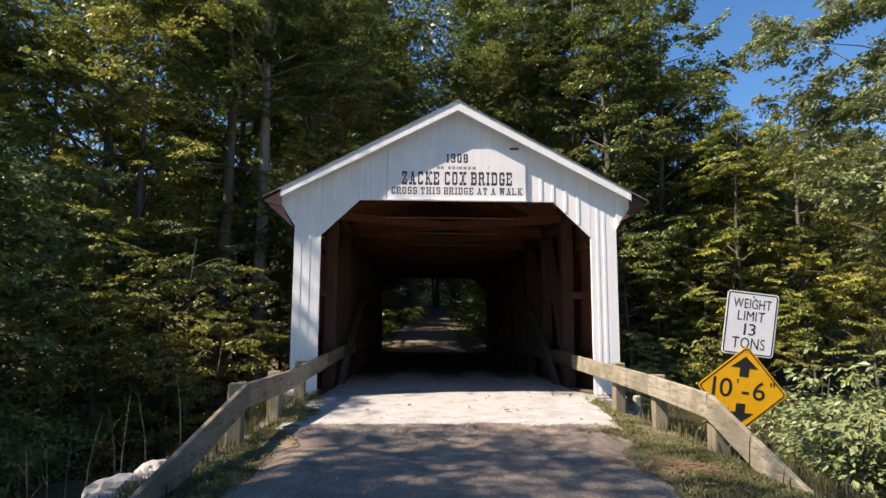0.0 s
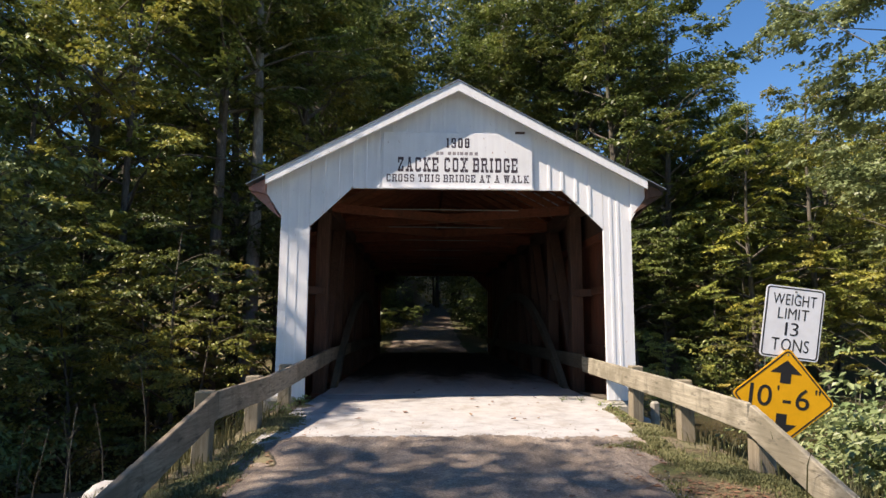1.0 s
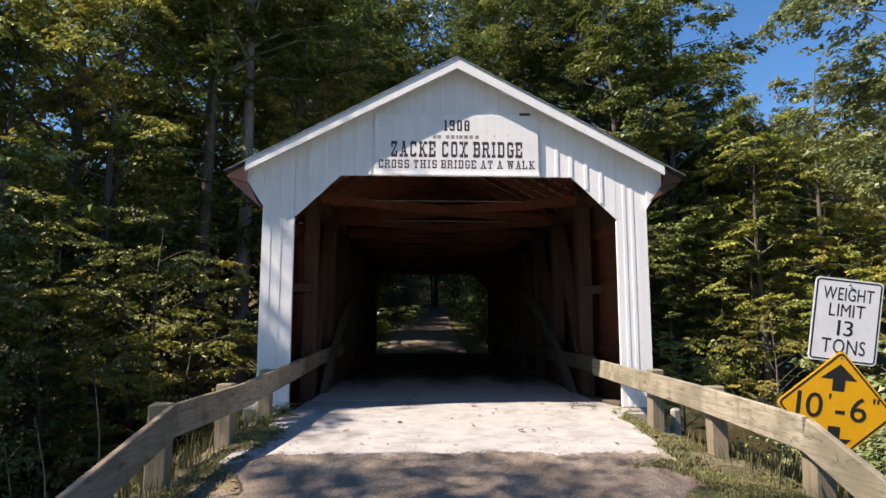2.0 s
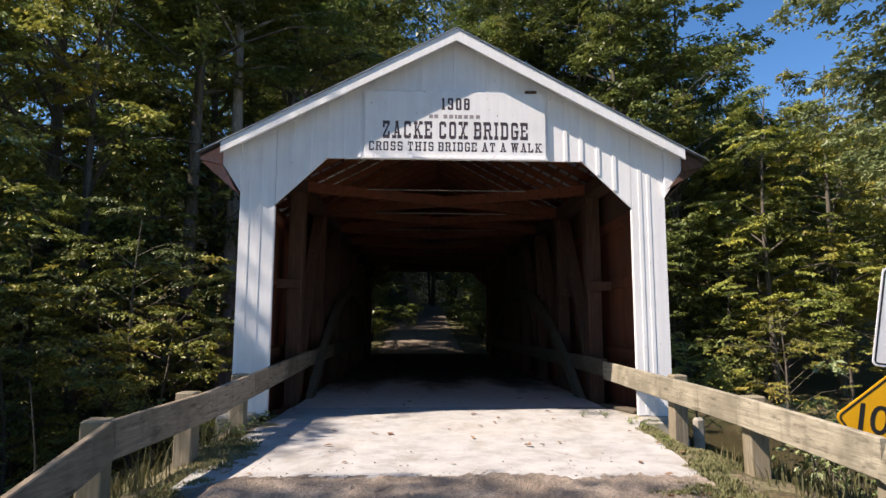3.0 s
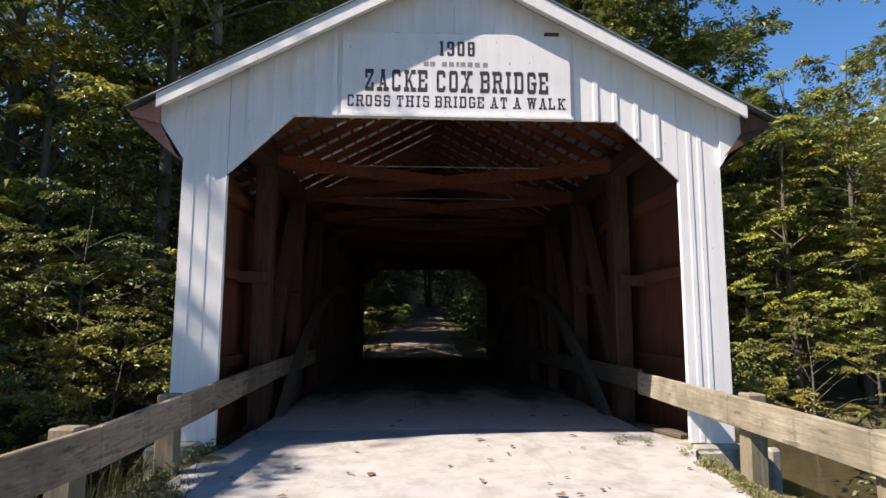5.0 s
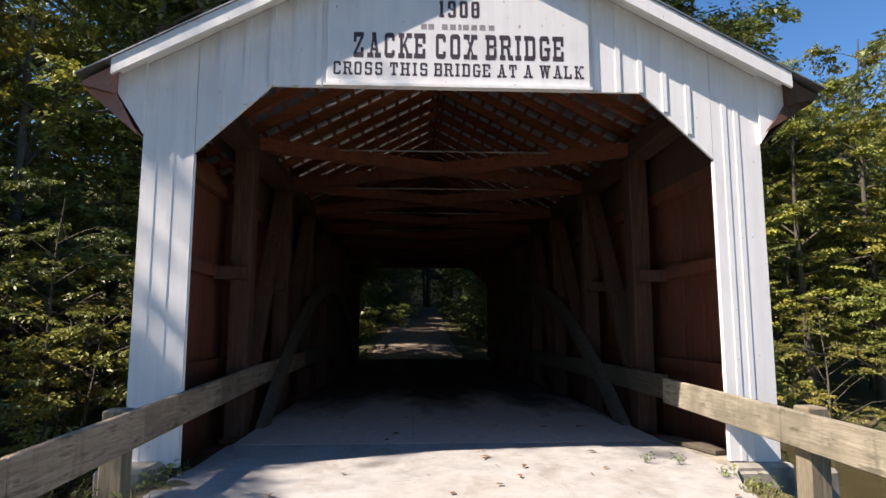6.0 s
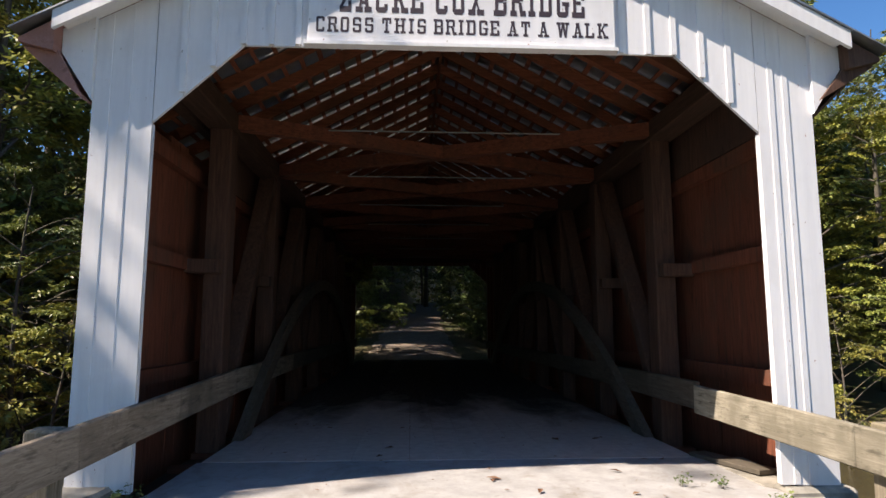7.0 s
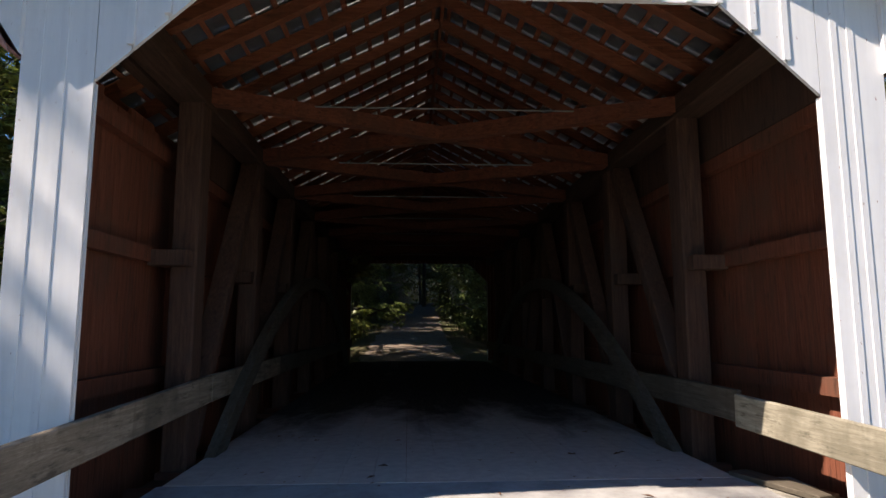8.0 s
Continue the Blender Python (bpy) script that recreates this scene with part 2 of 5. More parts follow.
M_UNDER = underlay()
M_FAINT = plain("faded_painted_letters", (0.30, 0.27, 0.28), 0.6, 0, 0.3, 20.0)
M_STEEL = plain("galvanised_steel_post", (0.30, 0.31, 0.30), 0.5, 0.8, 0.25)
M_ROCK = plain("pale_limestone", (0.34, 0.335, 0.325), 0.9, 0, 0.35, 5.0)
M_GRAVEL = plain("road_gravel", (0.26, 0.23, 0.2), 0.95, 0, 0.5, 60.0)
M_EAVE = wood("faded_red_eave_boards", (0.34, 0.16, 0.13), (0.52, 0.26, 0.22), (0.62, 0.36, 0.31), "y", (0.3, 0.16, 0.13))
M_LITTER = leaf_material("fallen_leaves", [(0.1, (0.10, 0.055, 0.03)), (0.5, (0.20, 0.10, 0.055)), (0.85, (0.30, 0.20, 0.11))], 0.1, 0.8)
M_LEAF = leaf_material("green_leaves", [(0.1, (0.033, 0.055, 0.016)), (0.45, (0.119, 0.163, 0.043)), (0.75, (0.250, 0.281, 0.069)), (1.0, (0.425, 0.388, 0.088))])
M_LEAFY = leaf_material("turning_leaves", [(0.1, (0.076, 0.102, 0.027)), (0.42, (0.226, 0.253, 0.059)), (0.75, (0.430, 0.387, 0.076)), (1.0, (0.559, 0.365, 0.076))])
M_LEAFP = leaf_material("pale_leaves", [(0.1, (0.094, 0.132, 0.050)), (0.5, (0.204, 0.259, 0.105)), (1.0, (0.363, 0.407, 0.187))])
M_GRASS = leaf_material("grass_blades", [(0.0, (0.035, 0.042, 0.014)), (0.5, (0.10, 0.095, 0.035)), (1.0, (0.28, 0.23, 0.115))], 0.3, 0.7)
M_DRY = leaf_material("dry_grass", [(0.0, (0.045, 0.055, 0.018)), (0.5, (0.14, 0.14, 0.055)), (1.0, (0.33, 0.285, 0.16))], 0.2, 0.8)
M_BARK = bark("grey_bark", (0.045, 0.038, 0.03), (0.17, 0.15, 0.125))
M_BARKP = bark("pale_bark", (0.13, 0.12, 0.10), (0.38, 0.36, 0.32))


# ---- building helpers ----
def box(bm, x0, x1, y0, y1, z0, z1):
    v = [bm.verts.new((x, y, z)) for z in (z0, z1) for y in (y0, y1) for x in (x0, x1)]
    for f in ((0, 2, 3, 1), (4, 5, 7, 6), (0, 1, 5, 4), (2, 6, 7, 3), (0, 4, 6, 2), (1, 3, 7, 5)):
        bm.faces.new([v[i] for i in f])
    return v


def prism(bm, outline, y0, y1):
    """An upright slab: a convex outline in x and z, from y0 to y1."""
    a = [bm.verts.new((x, y0, z)) for x, z in outline]
    b = [bm.verts.new((x, y1, z)) for x, z in outline]
    bm.faces.new(a)
    bm.faces.new(b[::-1])
    for i in range(len(a)):
        j = (i + 1) % len(a)
        bm.faces.new((a[j], a[i], b[i], b[j]))


def beam(bm, p, q, w, h, up=(0, 0, 1)):
    """A squared timber from p to q: w wide across, h high."""
    p, q = Vector(p), Vector(q)
    d = (q - p).normalized()
    s = d.cross(Vector(up)).normalized()
    u = s.cross(d)
    v = []
    for e in (p, q):
        for a, b in ((-1, -1), (1, -1), (1, 1), (-1, 1)):
            v.append(bm.verts.new(e + s * (a * w / 2) + u * (b * h / 2)))
    for f in ((0, 1, 2, 3), (7, 6, 5, 4), (0, 4, 5, 1), (1, 5, 6, 2), (2, 6, 7, 3), (3, 7, 4, 0)):
        bm.faces.new([v[i] for i in f])


def tidy(bm, bevel=0.0):
    bmesh.ops.recalc_face_normals(bm, faces=bm.faces)
    if bevel:
        bmesh.ops.bevel(bm, geom=list(bm.edges), offset=bevel, segments=1, affect="EDGES")


def part(name, bm, material, parent=None, label="", bevel=0.0):
    tidy(bm, bevel)
    me = bpy.data.meshes.new(name)
    bm.to_mesh(me)
    bm.free()
    me.materials.append(material)
    ob = new(name, me)
    ob.parent = parent
    if label:
        tagged(ob, label)
    return ob


def thing(name, label, category, at=(0, 0, 0), group="", kind=""):
    ob = new(name)
    ob.location = at
    return tagged(ob, label, category, group, kind)


def arrays(name, verts, faces, material, parent=None):
    """One mesh from arrays of places and corner lists."""
    me = bpy.data.meshes.new(name)
    me.from_pydata(verts.tolist() if isinstance(verts, np.ndarray) else verts, [], faces.tolist() if isinstance(faces, np.ndarray) else faces)
    me.materials.append(material)
    ob = new(name, me)
    ob.parent = parent
    return ob


def lettering(words, cap, width, material, parent, place, bold=0.0):
    """A painted line of capitals that faces -y: built-in letters, each its own part."""
    x, cells = 0.0, []
    for ch in words:
        if ch == " ":
            x += 0.55 * cap
            continue
        cu = bpy.data.curves.new("letter", "FONT")
        cu.body, cu.size, cu.offset, cu.extrude, cu.resolution_u = ch, 1.0, bold, 0.0006, 4
        tmp = bpy.data.objects.new("tmp", cu)
        me = bpy.data.meshes.new_from_object(tmp)
        bpy.data.objects.remove(tmp)
        co = [v.co for v in me.vertices]
        x0, x1 = min(c.x for c in co), max(c.x for c in co)
        y0, y1 = min(c.y for c in co), max(c.y for c in co)
        small = ch in "-'\""
        tick = 0.62 if ch in "'\"" else 1.0
        k = cap / 0.70 if small else cap / (y1 - y0)
        w = (x1 - x0) * k * tick
        base = y0 * k if small else 0.0
        for v in me.vertices:
            v.co = Vector((x + (v.co.x - x0) / (x1 - x0) * w, base + (y1 - y0) * k * (1 - tick) + (v.co.y - y0) * k * tick, v.co.z))
        cells.append(me)
        x += w + 0.20 * cap
    total = x - 0.20 * cap
    for me in cells:
        for v in me.vertices:
            v.co = Vector(((v.co.x - total / 2) * width / total, v.co.y - cap / 2, v.co.z))
        me.materials.clear()
        me.materials.append(material)
        ob = new("letter", me)
        ob.parent = parent
        ob.matrix_basis = pose(*place, 90, 0, 0)


def slab_glyph(ch, t, s):
    """A slab-serif capital of height 1 as convex outlines: t the stem's width, s the slab's height. Gives outlines and width."""
    w = {"I": 0.34, "1": 0.34, "W": 0.86, "A": 0.66, "K": 0.66, "X": 0.66, "H": 0.68, "T": 0.60}.get(ch, 0.56)
    out = []

    def rect(x0, x1, y0, y1):
        out.append([(x0, y0), (x1, y0), (x1, y1), (x0, y1)])

    def slant(xa, xb, y0=0.0, y1=1.0, k=1.0):
        out.append([(xa - k * t / 2, y0), (xa + k * t / 2, y0), (xb + k * t / 2, y1), (xb - k * t / 2, y1)])

    def foot(x, top, half=0.17):
        y = 1 - s if top else 0.0
        out.append([(x - half, y), (x + half, y), (x + half, y + s), (x - half, y + s)])

    def cap(top, left=True, right=True, y=None):
        e = 1.0 if top else -1.0
        y = y if y is not None else (1.0 if top else 0.0)
        a, b = (0.10 if left else 0.0), (0.10 if right else 0.0)
        pts = [(0, y - e * s), (0, y - e * s * 0.55 * (1 if left else 0)), (a, y), (w - b, y), (w, y - e * s * 0.55 * (1 if right else 0)), (w, y - e * s)]
        out.append([p for i, p in enumerate(pts) if i == 0 or p != pts[i - 1]])

    if ch in "OCG08D":
        cap(True, ch != "D")
        cap(False, ch != "D")
        rect(0, t, s, 1 - s)
        if ch in "CG":
            rect(w - t, w, 0.68, 1 - s)
            rect(w - t, w, s, 0.44 if ch == "G" else 0.30)
            if ch == "G":
                rect(w * 0.48, w + 0.05, 0.40, 0.40 + s * 0.7)
        else:
            rect(w - t, w, s, 1 - s)
        if ch == "8":
            rect(t, w - t, 0.46, 0.46 + s * 0.7)
        if ch == "D":
            rect(-0.07, 0, 0, s)
            rect(-0.07, 0, 1 - s, 1)
    elif ch == "9":
        cap(True)
        cap(False)
        rect(0, t, 0.52, 1 - s)
        rect(w - t, w, s, 1 - s)
        rect(t, w - t, 0.42, 0.42 + s * 0.7)
        rect(0, t, s, 0.28)
    elif ch == "S":
        cap(True)
        cap(False)
        rect(0, t, 0.50, 1 - s)
        rect(w - t, w, s, 0.52)
        rect(0, w, 0.44, 0.44 + s * 0.8)
        rect(w - t, w, 0.70, 1 - s)
        rect(0, t, s, 0.30)
    elif ch in "BR":
        cap(True, False)
        rect(0, t, 0, 1 - s)
        rect(w - t, w, 0.52, 1 - s)
        rect(t, w - t, 0.46, 0.46 + s * 0.7)
        rect(-0.07, 0, 0, s)
        rect(-0.07, 0, 1 - s, 1)
        if ch == "B":
            cap(False, False)
            rect(w - t, w, s, 0.48)
        else:
            slant(w - t * 0.45, w - t, 0, 0.48)
            foot(w - 0.02, False, 0.14)
            rect(t, t + 0.09, 0, s)
    elif ch in "EL":
        rect(0, t, s, 1 - s)
        rect(-0.07, w, 0, s)
        rect(w - t, w, s, s + 0.20)
        if ch == "E":
            rect(-0.07, w, 1 - s, 1)
            rect(w - t, w, 0.80 - s, 1 - s)
            rect(t, w * 0.68, 0.46, 0.46 + s * 0.6)
        else:
            foot(t / 2, True)
    elif ch == "Z":
        rect(0, w, 0, s)
        rect(0, w, 1 - s, 1)
        slant(t * 0.6, w - t * 0.6, s, 1 - s)
        rect(0, t, 0.80 - s, 1 - s)
        rect(w - t, w, s, s + 0.20)
    elif ch in "I1":
        rect(w / 2 - t / 2, w / 2 + t / 2, 0, 1)
        foot(w / 2, False)
        if ch == "I":
            foot(w / 2, True)
        else:
            rect(w / 2 - 0.16, w / 2, 1 - s * 1.2, 1 - s * 0.2)
    elif ch == "T":
        rect(w / 2 - t / 2, w / 2 + t / 2, 0, 1 - s)
        rect(0, w, 1 - s, 1)
        rect(0, t * 0.8, 0.78 - s, 1 - s)
        rect(w - t * 0.8, w, 0.78 - s, 1 - s)
        foot(w / 2, False)
    elif ch == "H":
        for x in (0.13, w - 0.13):
            rect(x - t / 2, x + t / 2, s, 1 - s)
            foot(x, False)
            foot(x, True)
        rect(0.13, w - 0.13, 0.46, 0.46 + s * 0.7)
    elif ch == "A":
        slant(0.12, w / 2, 0, 1, 0.7)
        slant(w - 0.12, w / 2, 0, 1)
        rect(0.22, w - 0.22, 0.28, 0.28 + s * 0.6)
        foot(0.12, False)
        foot(w - 0.12, False)
        foot(w / 2, True, 0.12)
    elif ch == "X":
        slant(0.12, w - 0.12)
        slant(w - 0.12, 0.12, 0, 1, 0.6)
        for x in (0.12, w - 0.12):
            foot(x, False)
            foot(x, True)
    elif ch == "K":
        rect(0.13 - t / 2, 0.13 + t / 2, s, 1 - s)
        slant(0.20, w - 0.12, 0.42, 1, 0.7)
        slant(w - 0.10, 0.30, 0, 0.58)
        for x in (0.13, w - 0.10):
            foot(x, False)
            foot(x, True, 0.15)
    elif ch == "W":
        for xa, xb, k in ((0.26, 0.13, 1), (0.26, w / 2, 0.7), (w - 0.26, w / 2, 1), (w - 0.26, w - 0.13, 0.7)):
            slant(xa, xb, 0, 1, k)
        for x in (0.13, w / 2, w - 0.13):
            foot(x, True, 0.14)
    return out, w


def slab_lettering(words, cap, width, t, s, material, parent, place):
    """A painted line of slab-serif capitals that faces -y, each letter a part."""
    x, cells = 0.0, []
    for ch in words:
        if ch == " ":
            x += 0.34
            continue
        shapes, w = slab_glyph(ch, t, s)
        cells.append((x, shapes))
        x += w + 0.25
    total = x - 0.25
    for x0, shapes in cells:
        bm = bmesh.new()
        for i, shape in enumerate(shapes):
            bm.faces.new([bm.verts.new(((x0 + a - total / 2) * width / total, (b - 0.5) * cap, 0.0006 + 0.00012 * i)) for a, b in shape])
        me = bpy.data.meshes.new("letter")
        bm.to_mesh(me)
        bm.free()
        me.materials.append(material)
        ob = new("letter", me)
        ob.parent = parent
        ob.matrix_basis = pose(*place, 90, 0, 0)


# ---- the lie of the land ----
def smooth(a, b, t):
    u = np.clip((t - a) / (b - a), 0, 1)
    return u * u * (3 - 2 * u)


def climb(y):
    """The road beyond the bridge goes gently uphill."""
    return 0.068 * np.clip(y - 18.5, 0, 70)


def land(x, y):
    """Height of the ground: road level 0, banks, the creek's bed and the wooded hill."""
    x, y = np.asarray(x, float), np.asarray(y, float)
    wob = 0.35 * np.sin(0.9 * x + 0.4 * y) + 0.25 * np.sin(0.37 * x - 1.1 * y + 1.3)
    off = np.abs(x - 0.0007 * np.maximum(y - 18, 0) ** 2) - 2.35
    bank = -0.09 - 1.35 * smooth(0.0, 3.6, off) - 0.25 * smooth(3.6, 9, off)
    creek = smooth(np.where(x > 0, -1.7, 0.2), np.where(x > 0, 2.4, 3.6), y) * (1 - smooth(13.5, 17.6, y + 0.15 * np.abs(x)))
    z = bank * (1 - creek) + (-3.3) * creek
    lift = smooth(17, 60, y - 0.25 * np.abs(x - 4)) * 17 + smooth(12, 60, -x) * 4 * smooth(-30, 10, y) + smooth(30, 80, x) * 5
    z = z + lift * smooth(1.5, 6.0, off) * (1 - creek) + climb(y)
    return z + 0.18 * wob * smooth(0.8, 4.0, off)


def land_at(x, y):
    return float(land(x, y))


def terrain():
    near = np.linspace(-1, 1, 150)
    gx = np.sign(near) * (np.abs(near) * 24 + np.abs(near) ** 6 * 420)
    gy = 3 + np.sign(near) * (np.abs(near) * 36 + np.abs(near) ** 6 * 420)
    X, Y = np.meshgrid(gx, gy, indexing="ij")
    Z = land(X, Y)
    fine = np.array([[noise.noise(Vector((a * 1.7, b * 1.7, 0))) for b in gy] for a in gx])
    Z = Z + 0.07 * fine * smooth(2.4, 3.4, np.abs(X))
    keep = (np.abs(X) < 2.6) & (Y > 0.1) & (Y < 18.6)
    Z = np.where(keep, np.minimum(Z, -0.5), Z)
    n = len(near)
    idx = np.arange(n * n).reshape(n, n)
    f = np.stack([idx[:-1, :-1], idx[1:, :-1], idx[1:, 1:], idx[:-1, 1:]], -1).reshape(-1, 4)
    ob = arrays("ground", np.stack([X, Y, Z], -1).reshape(-1, 3), f, M_GROUND)
    for p in ob.data.polygons:
        p.use_smooth = True
    return tagged(ob, "wooded ground of soil, leaf litter and weeds", "ground", kind="structure")


terrain()


def sheet(name, xs, ys, height, material):
    X, Y = np.meshgrid(xs, ys, indexing="ij")
    X, Y, Z = height(X, Y)
    n, m = X.shape
    idx = np.arange(n * m).reshape(n, m)
    f = np.stack([idx[:-1, :-1], idx[1:, :-1], idx[1:, 1:], idx[:-1, 1:]], -1).reshape(-1, 4)
    ob = arrays(name, np.stack([X, Y, Z], -1).reshape(-1, 3), f, material)
    for p in ob.data.polygons:
        p.use_smooth = True
    return ob


def road_shape(X, Y):
    edge = np.sin(1.3 * Y) + 0.7 * np.sin(3.1 * Y + 1) + 0.5 * np.sin(7.3 * Y)
    half = 1.0 + 0.035 * edge
    z = -0.045 + 0.025 * (1 - (X / 2.3) ** 2) - 0.012 * np.exp(-((np.abs(X) - 0.85) / 0.3) ** 2)
    z = z - 0.06 * np.clip((np.where(X > 0, X - 1.25, -X - 1.95)) / 0.3, 0, 1) * (1 - smooth(-5.0, -3.8, Y) * (Y < 0) * (X > 0))
    z = z - 0.08 * np.clip((X - 1.42 + 0.09 * np.sin(2.7 * Y) + 0.05 * np.sin(7.1 * Y)) / 0.3, 0, 1) * smooth(3.3, 3.6, -Y)
    if Y.max() < 0:                                     # loose gravel runs up on to the slab
        rag = 0.005 * np.sin(3.1 * X + 2 * np.sin(1.7 * X)) + 0.008 * np.sin(13.0 * X + 5.0 * Y + 3 * np.sin(7.3 * X)) + 0.009 * np.sin(41.0 * X - 23 * Y + 2 * np.sin(19 * X)) + 0.008 * np.sin(67.0 * X + 51 * Y)
        z = z + 0.062 * smooth(-4.4, -3.35, Y) - 0.16 * np.clip(Y + 3.25, 0, 1) + rag * smooth(-3.9, -3.3, Y)
    return X * half + 0.0007 * np.maximum(Y - 18, 0) ** 2, Y, z + climb(Y)


tagged(sheet("road", np.linspace(-2.25, 1.75, 96), np.concatenate([np.linspace(-70, -4.6, 240), np.linspace(-4.5, -2.7, 46)]), road_shape, M_ROAD),
       "worn grey gravel road with dusty wheel tracks", "road", kind="structure")
tagged(sheet("road_far", np.linspace(-2.3, 2.3, 20), np.linspace(18.36, 88, 160), road_shape, M_ROAD),
       "shaded gravel road climbing beyond the bridge", "road", kind="structure")
tagged(sheet("water", np.linspace(-60, 60, 40), np.linspace(0.5, 18, 20), lambda X, Y: (X, Y, X * 0 - 2.25), M_WATER),
       "shallow brown creek under the bridge", "water", kind="structure")


# concrete approach slab and abutments
def abutments():
    bm = bmesh.new()
    rng = random.Random(5)
    out = [(-2.46, -0.02), (-2.40, 0.16), (-2.40, 1.25), (2.40, 1.25), (2.40, 0.16), (2.52, -0.02), (2.40, -0.22), (2.24, -0.6), (2.12, -1.5), (2.02, -2.3), (1.86, -3.15)]
    front = [(1.72 - 4.1 * i / 8, -3.3 + 0.08 * math.sin(2.1 * i) + 0.04 * rng.uniform(-1, 1)) for i in range(9)]
    top = [bm.verts.new((x, y, -0.004)) for x, y in out + front]
    low = [bm.verts.new((x, y, -0.285)) for x, y in out + front]
    bm.faces.new(top)
    for i in range(len(top)):
        j = (i + 1) % len(top)
        bm.faces.new((top[j], top[i], low[i], low[j]))
    bm.faces.new(low[::-1])
    bmesh.ops.triangulate(bm, faces=[f for f in bm.faces if len(f.verts) > 4])
    tagged(part("pavement", bm, M_CONC), "sunlit concrete slab before the bridge mouth", "slab", kind="structure")
    for name, y0, y1 in (("wall_abutment_near", 0.34, 1.3), ("wall_abutment_far", 17.2, 18.3)):
        bm = bmesh.new()
        box(bm, -3.3, 3.3, y0, y1, -3.6, -0.3)
        tagged(part(name, bm, M_CONC, bevel=0.03), "concrete bridge abutment above the creek", "abutment", kind="structure")


abutments()


def slab_edge(y):
    return np.interp(y, [-3.7, -3.4, -3.15, -2.3, -1.5, -0.6, 0.3], [1.2, 1.5, 1.86, 2.02, 2.12, 2.22, 2.28])


def verge_shape(X, Y):
    """Soil that has crept over the edge of the slab."""
    d = slab_edge(Y) - X
    drop = smooth(0.12, 0.9, -d) * smooth(-3.0, -1.6, Y)
    rag = 0.016 * np.sin(6.2 * Y + 1.5 * np.sin(3.0 * X)) + 0.012 * np.sin(15 * Y + 9 * X) + 0.008 * np.sin(37 * Y - 23 * X)
    z = -0.012 + 0.6 * rag - 0.13 * np.maximum(d, 0) - 0.10 * smooth(0.15, 0.75, -d) - 0.6 * drop
    return X, Y, z


tagged(sheet("trim_verge", np.linspace(1.0, 2.75, 60), np.linspace(-3.9, -0.55, 100), verge_shape, M_VERGE), "dry soil and matted grass over the slab edge", "verge", kind="structure")


def verge_left_shape(X, Y):
    edge = np.interp(Y, [-4.2, -3.15, -2.0, 0.0], [1.6, 2.12, 2.24, 2.36])
    d = edge + X
    rag = 0.030 * np.sin(3.2 * Y + 2 * np.sin(2.0 * X)) + 0.016 * np.sin(13 * Y - 8 * X) + 0.010 * np.sin(35 * Y + 21 * X)
    return X, Y, -0.004 + 0.6 * rag - 0.13 * np.maximum(d, 0) - 0.12 * smooth(0.2, 0.8, -d) - 0.09 * smooth(3.1, 3.9, -Y) * (d > -0.3)


tagged(sheet("trim_verge_west", np.linspace(-2.85, -1.3, 56), np.linspace(-4.3, -0.35, 110), verge_left_shape, M_VERGE), "dry soil and debris over the slab edge", "verge", kind="structure")


# ---- the covered bridge ----
W, WO, SHZ, TOPZ, TOPX = 2.46, 2.935, 2.86, 3.515, 1.775   # half openings and heights of the portal
PITCH, RIDGE, LONG = 0.53, 5.335, 18.3
bridge = thing("covered_bridge", "white-fronted timber covered bridge with red interior and tin roof", "covered bridge")


def under_rake(x):
    return RIDGE - 0.084 - PITCH * abs(x)


def above_opening(x):
    x = abs(x)
    if x >= W - 1e-4:
        return 0.045
    if x <= TOPX:
        return TOPZ
    return TOPZ + (SHZ - TOPZ) * (x - TOPX) / (W - TOPX)


def board_edges(s):
    return [TOPX * i / 8 for i in range(9)] + [TOPX + (W - TOPX) * i / 3 for i in (1, 2, 3)] + ([W + 0.12, W + 0.245, WO] if s > 0 else [W + 0.20, W + 0.365, WO])


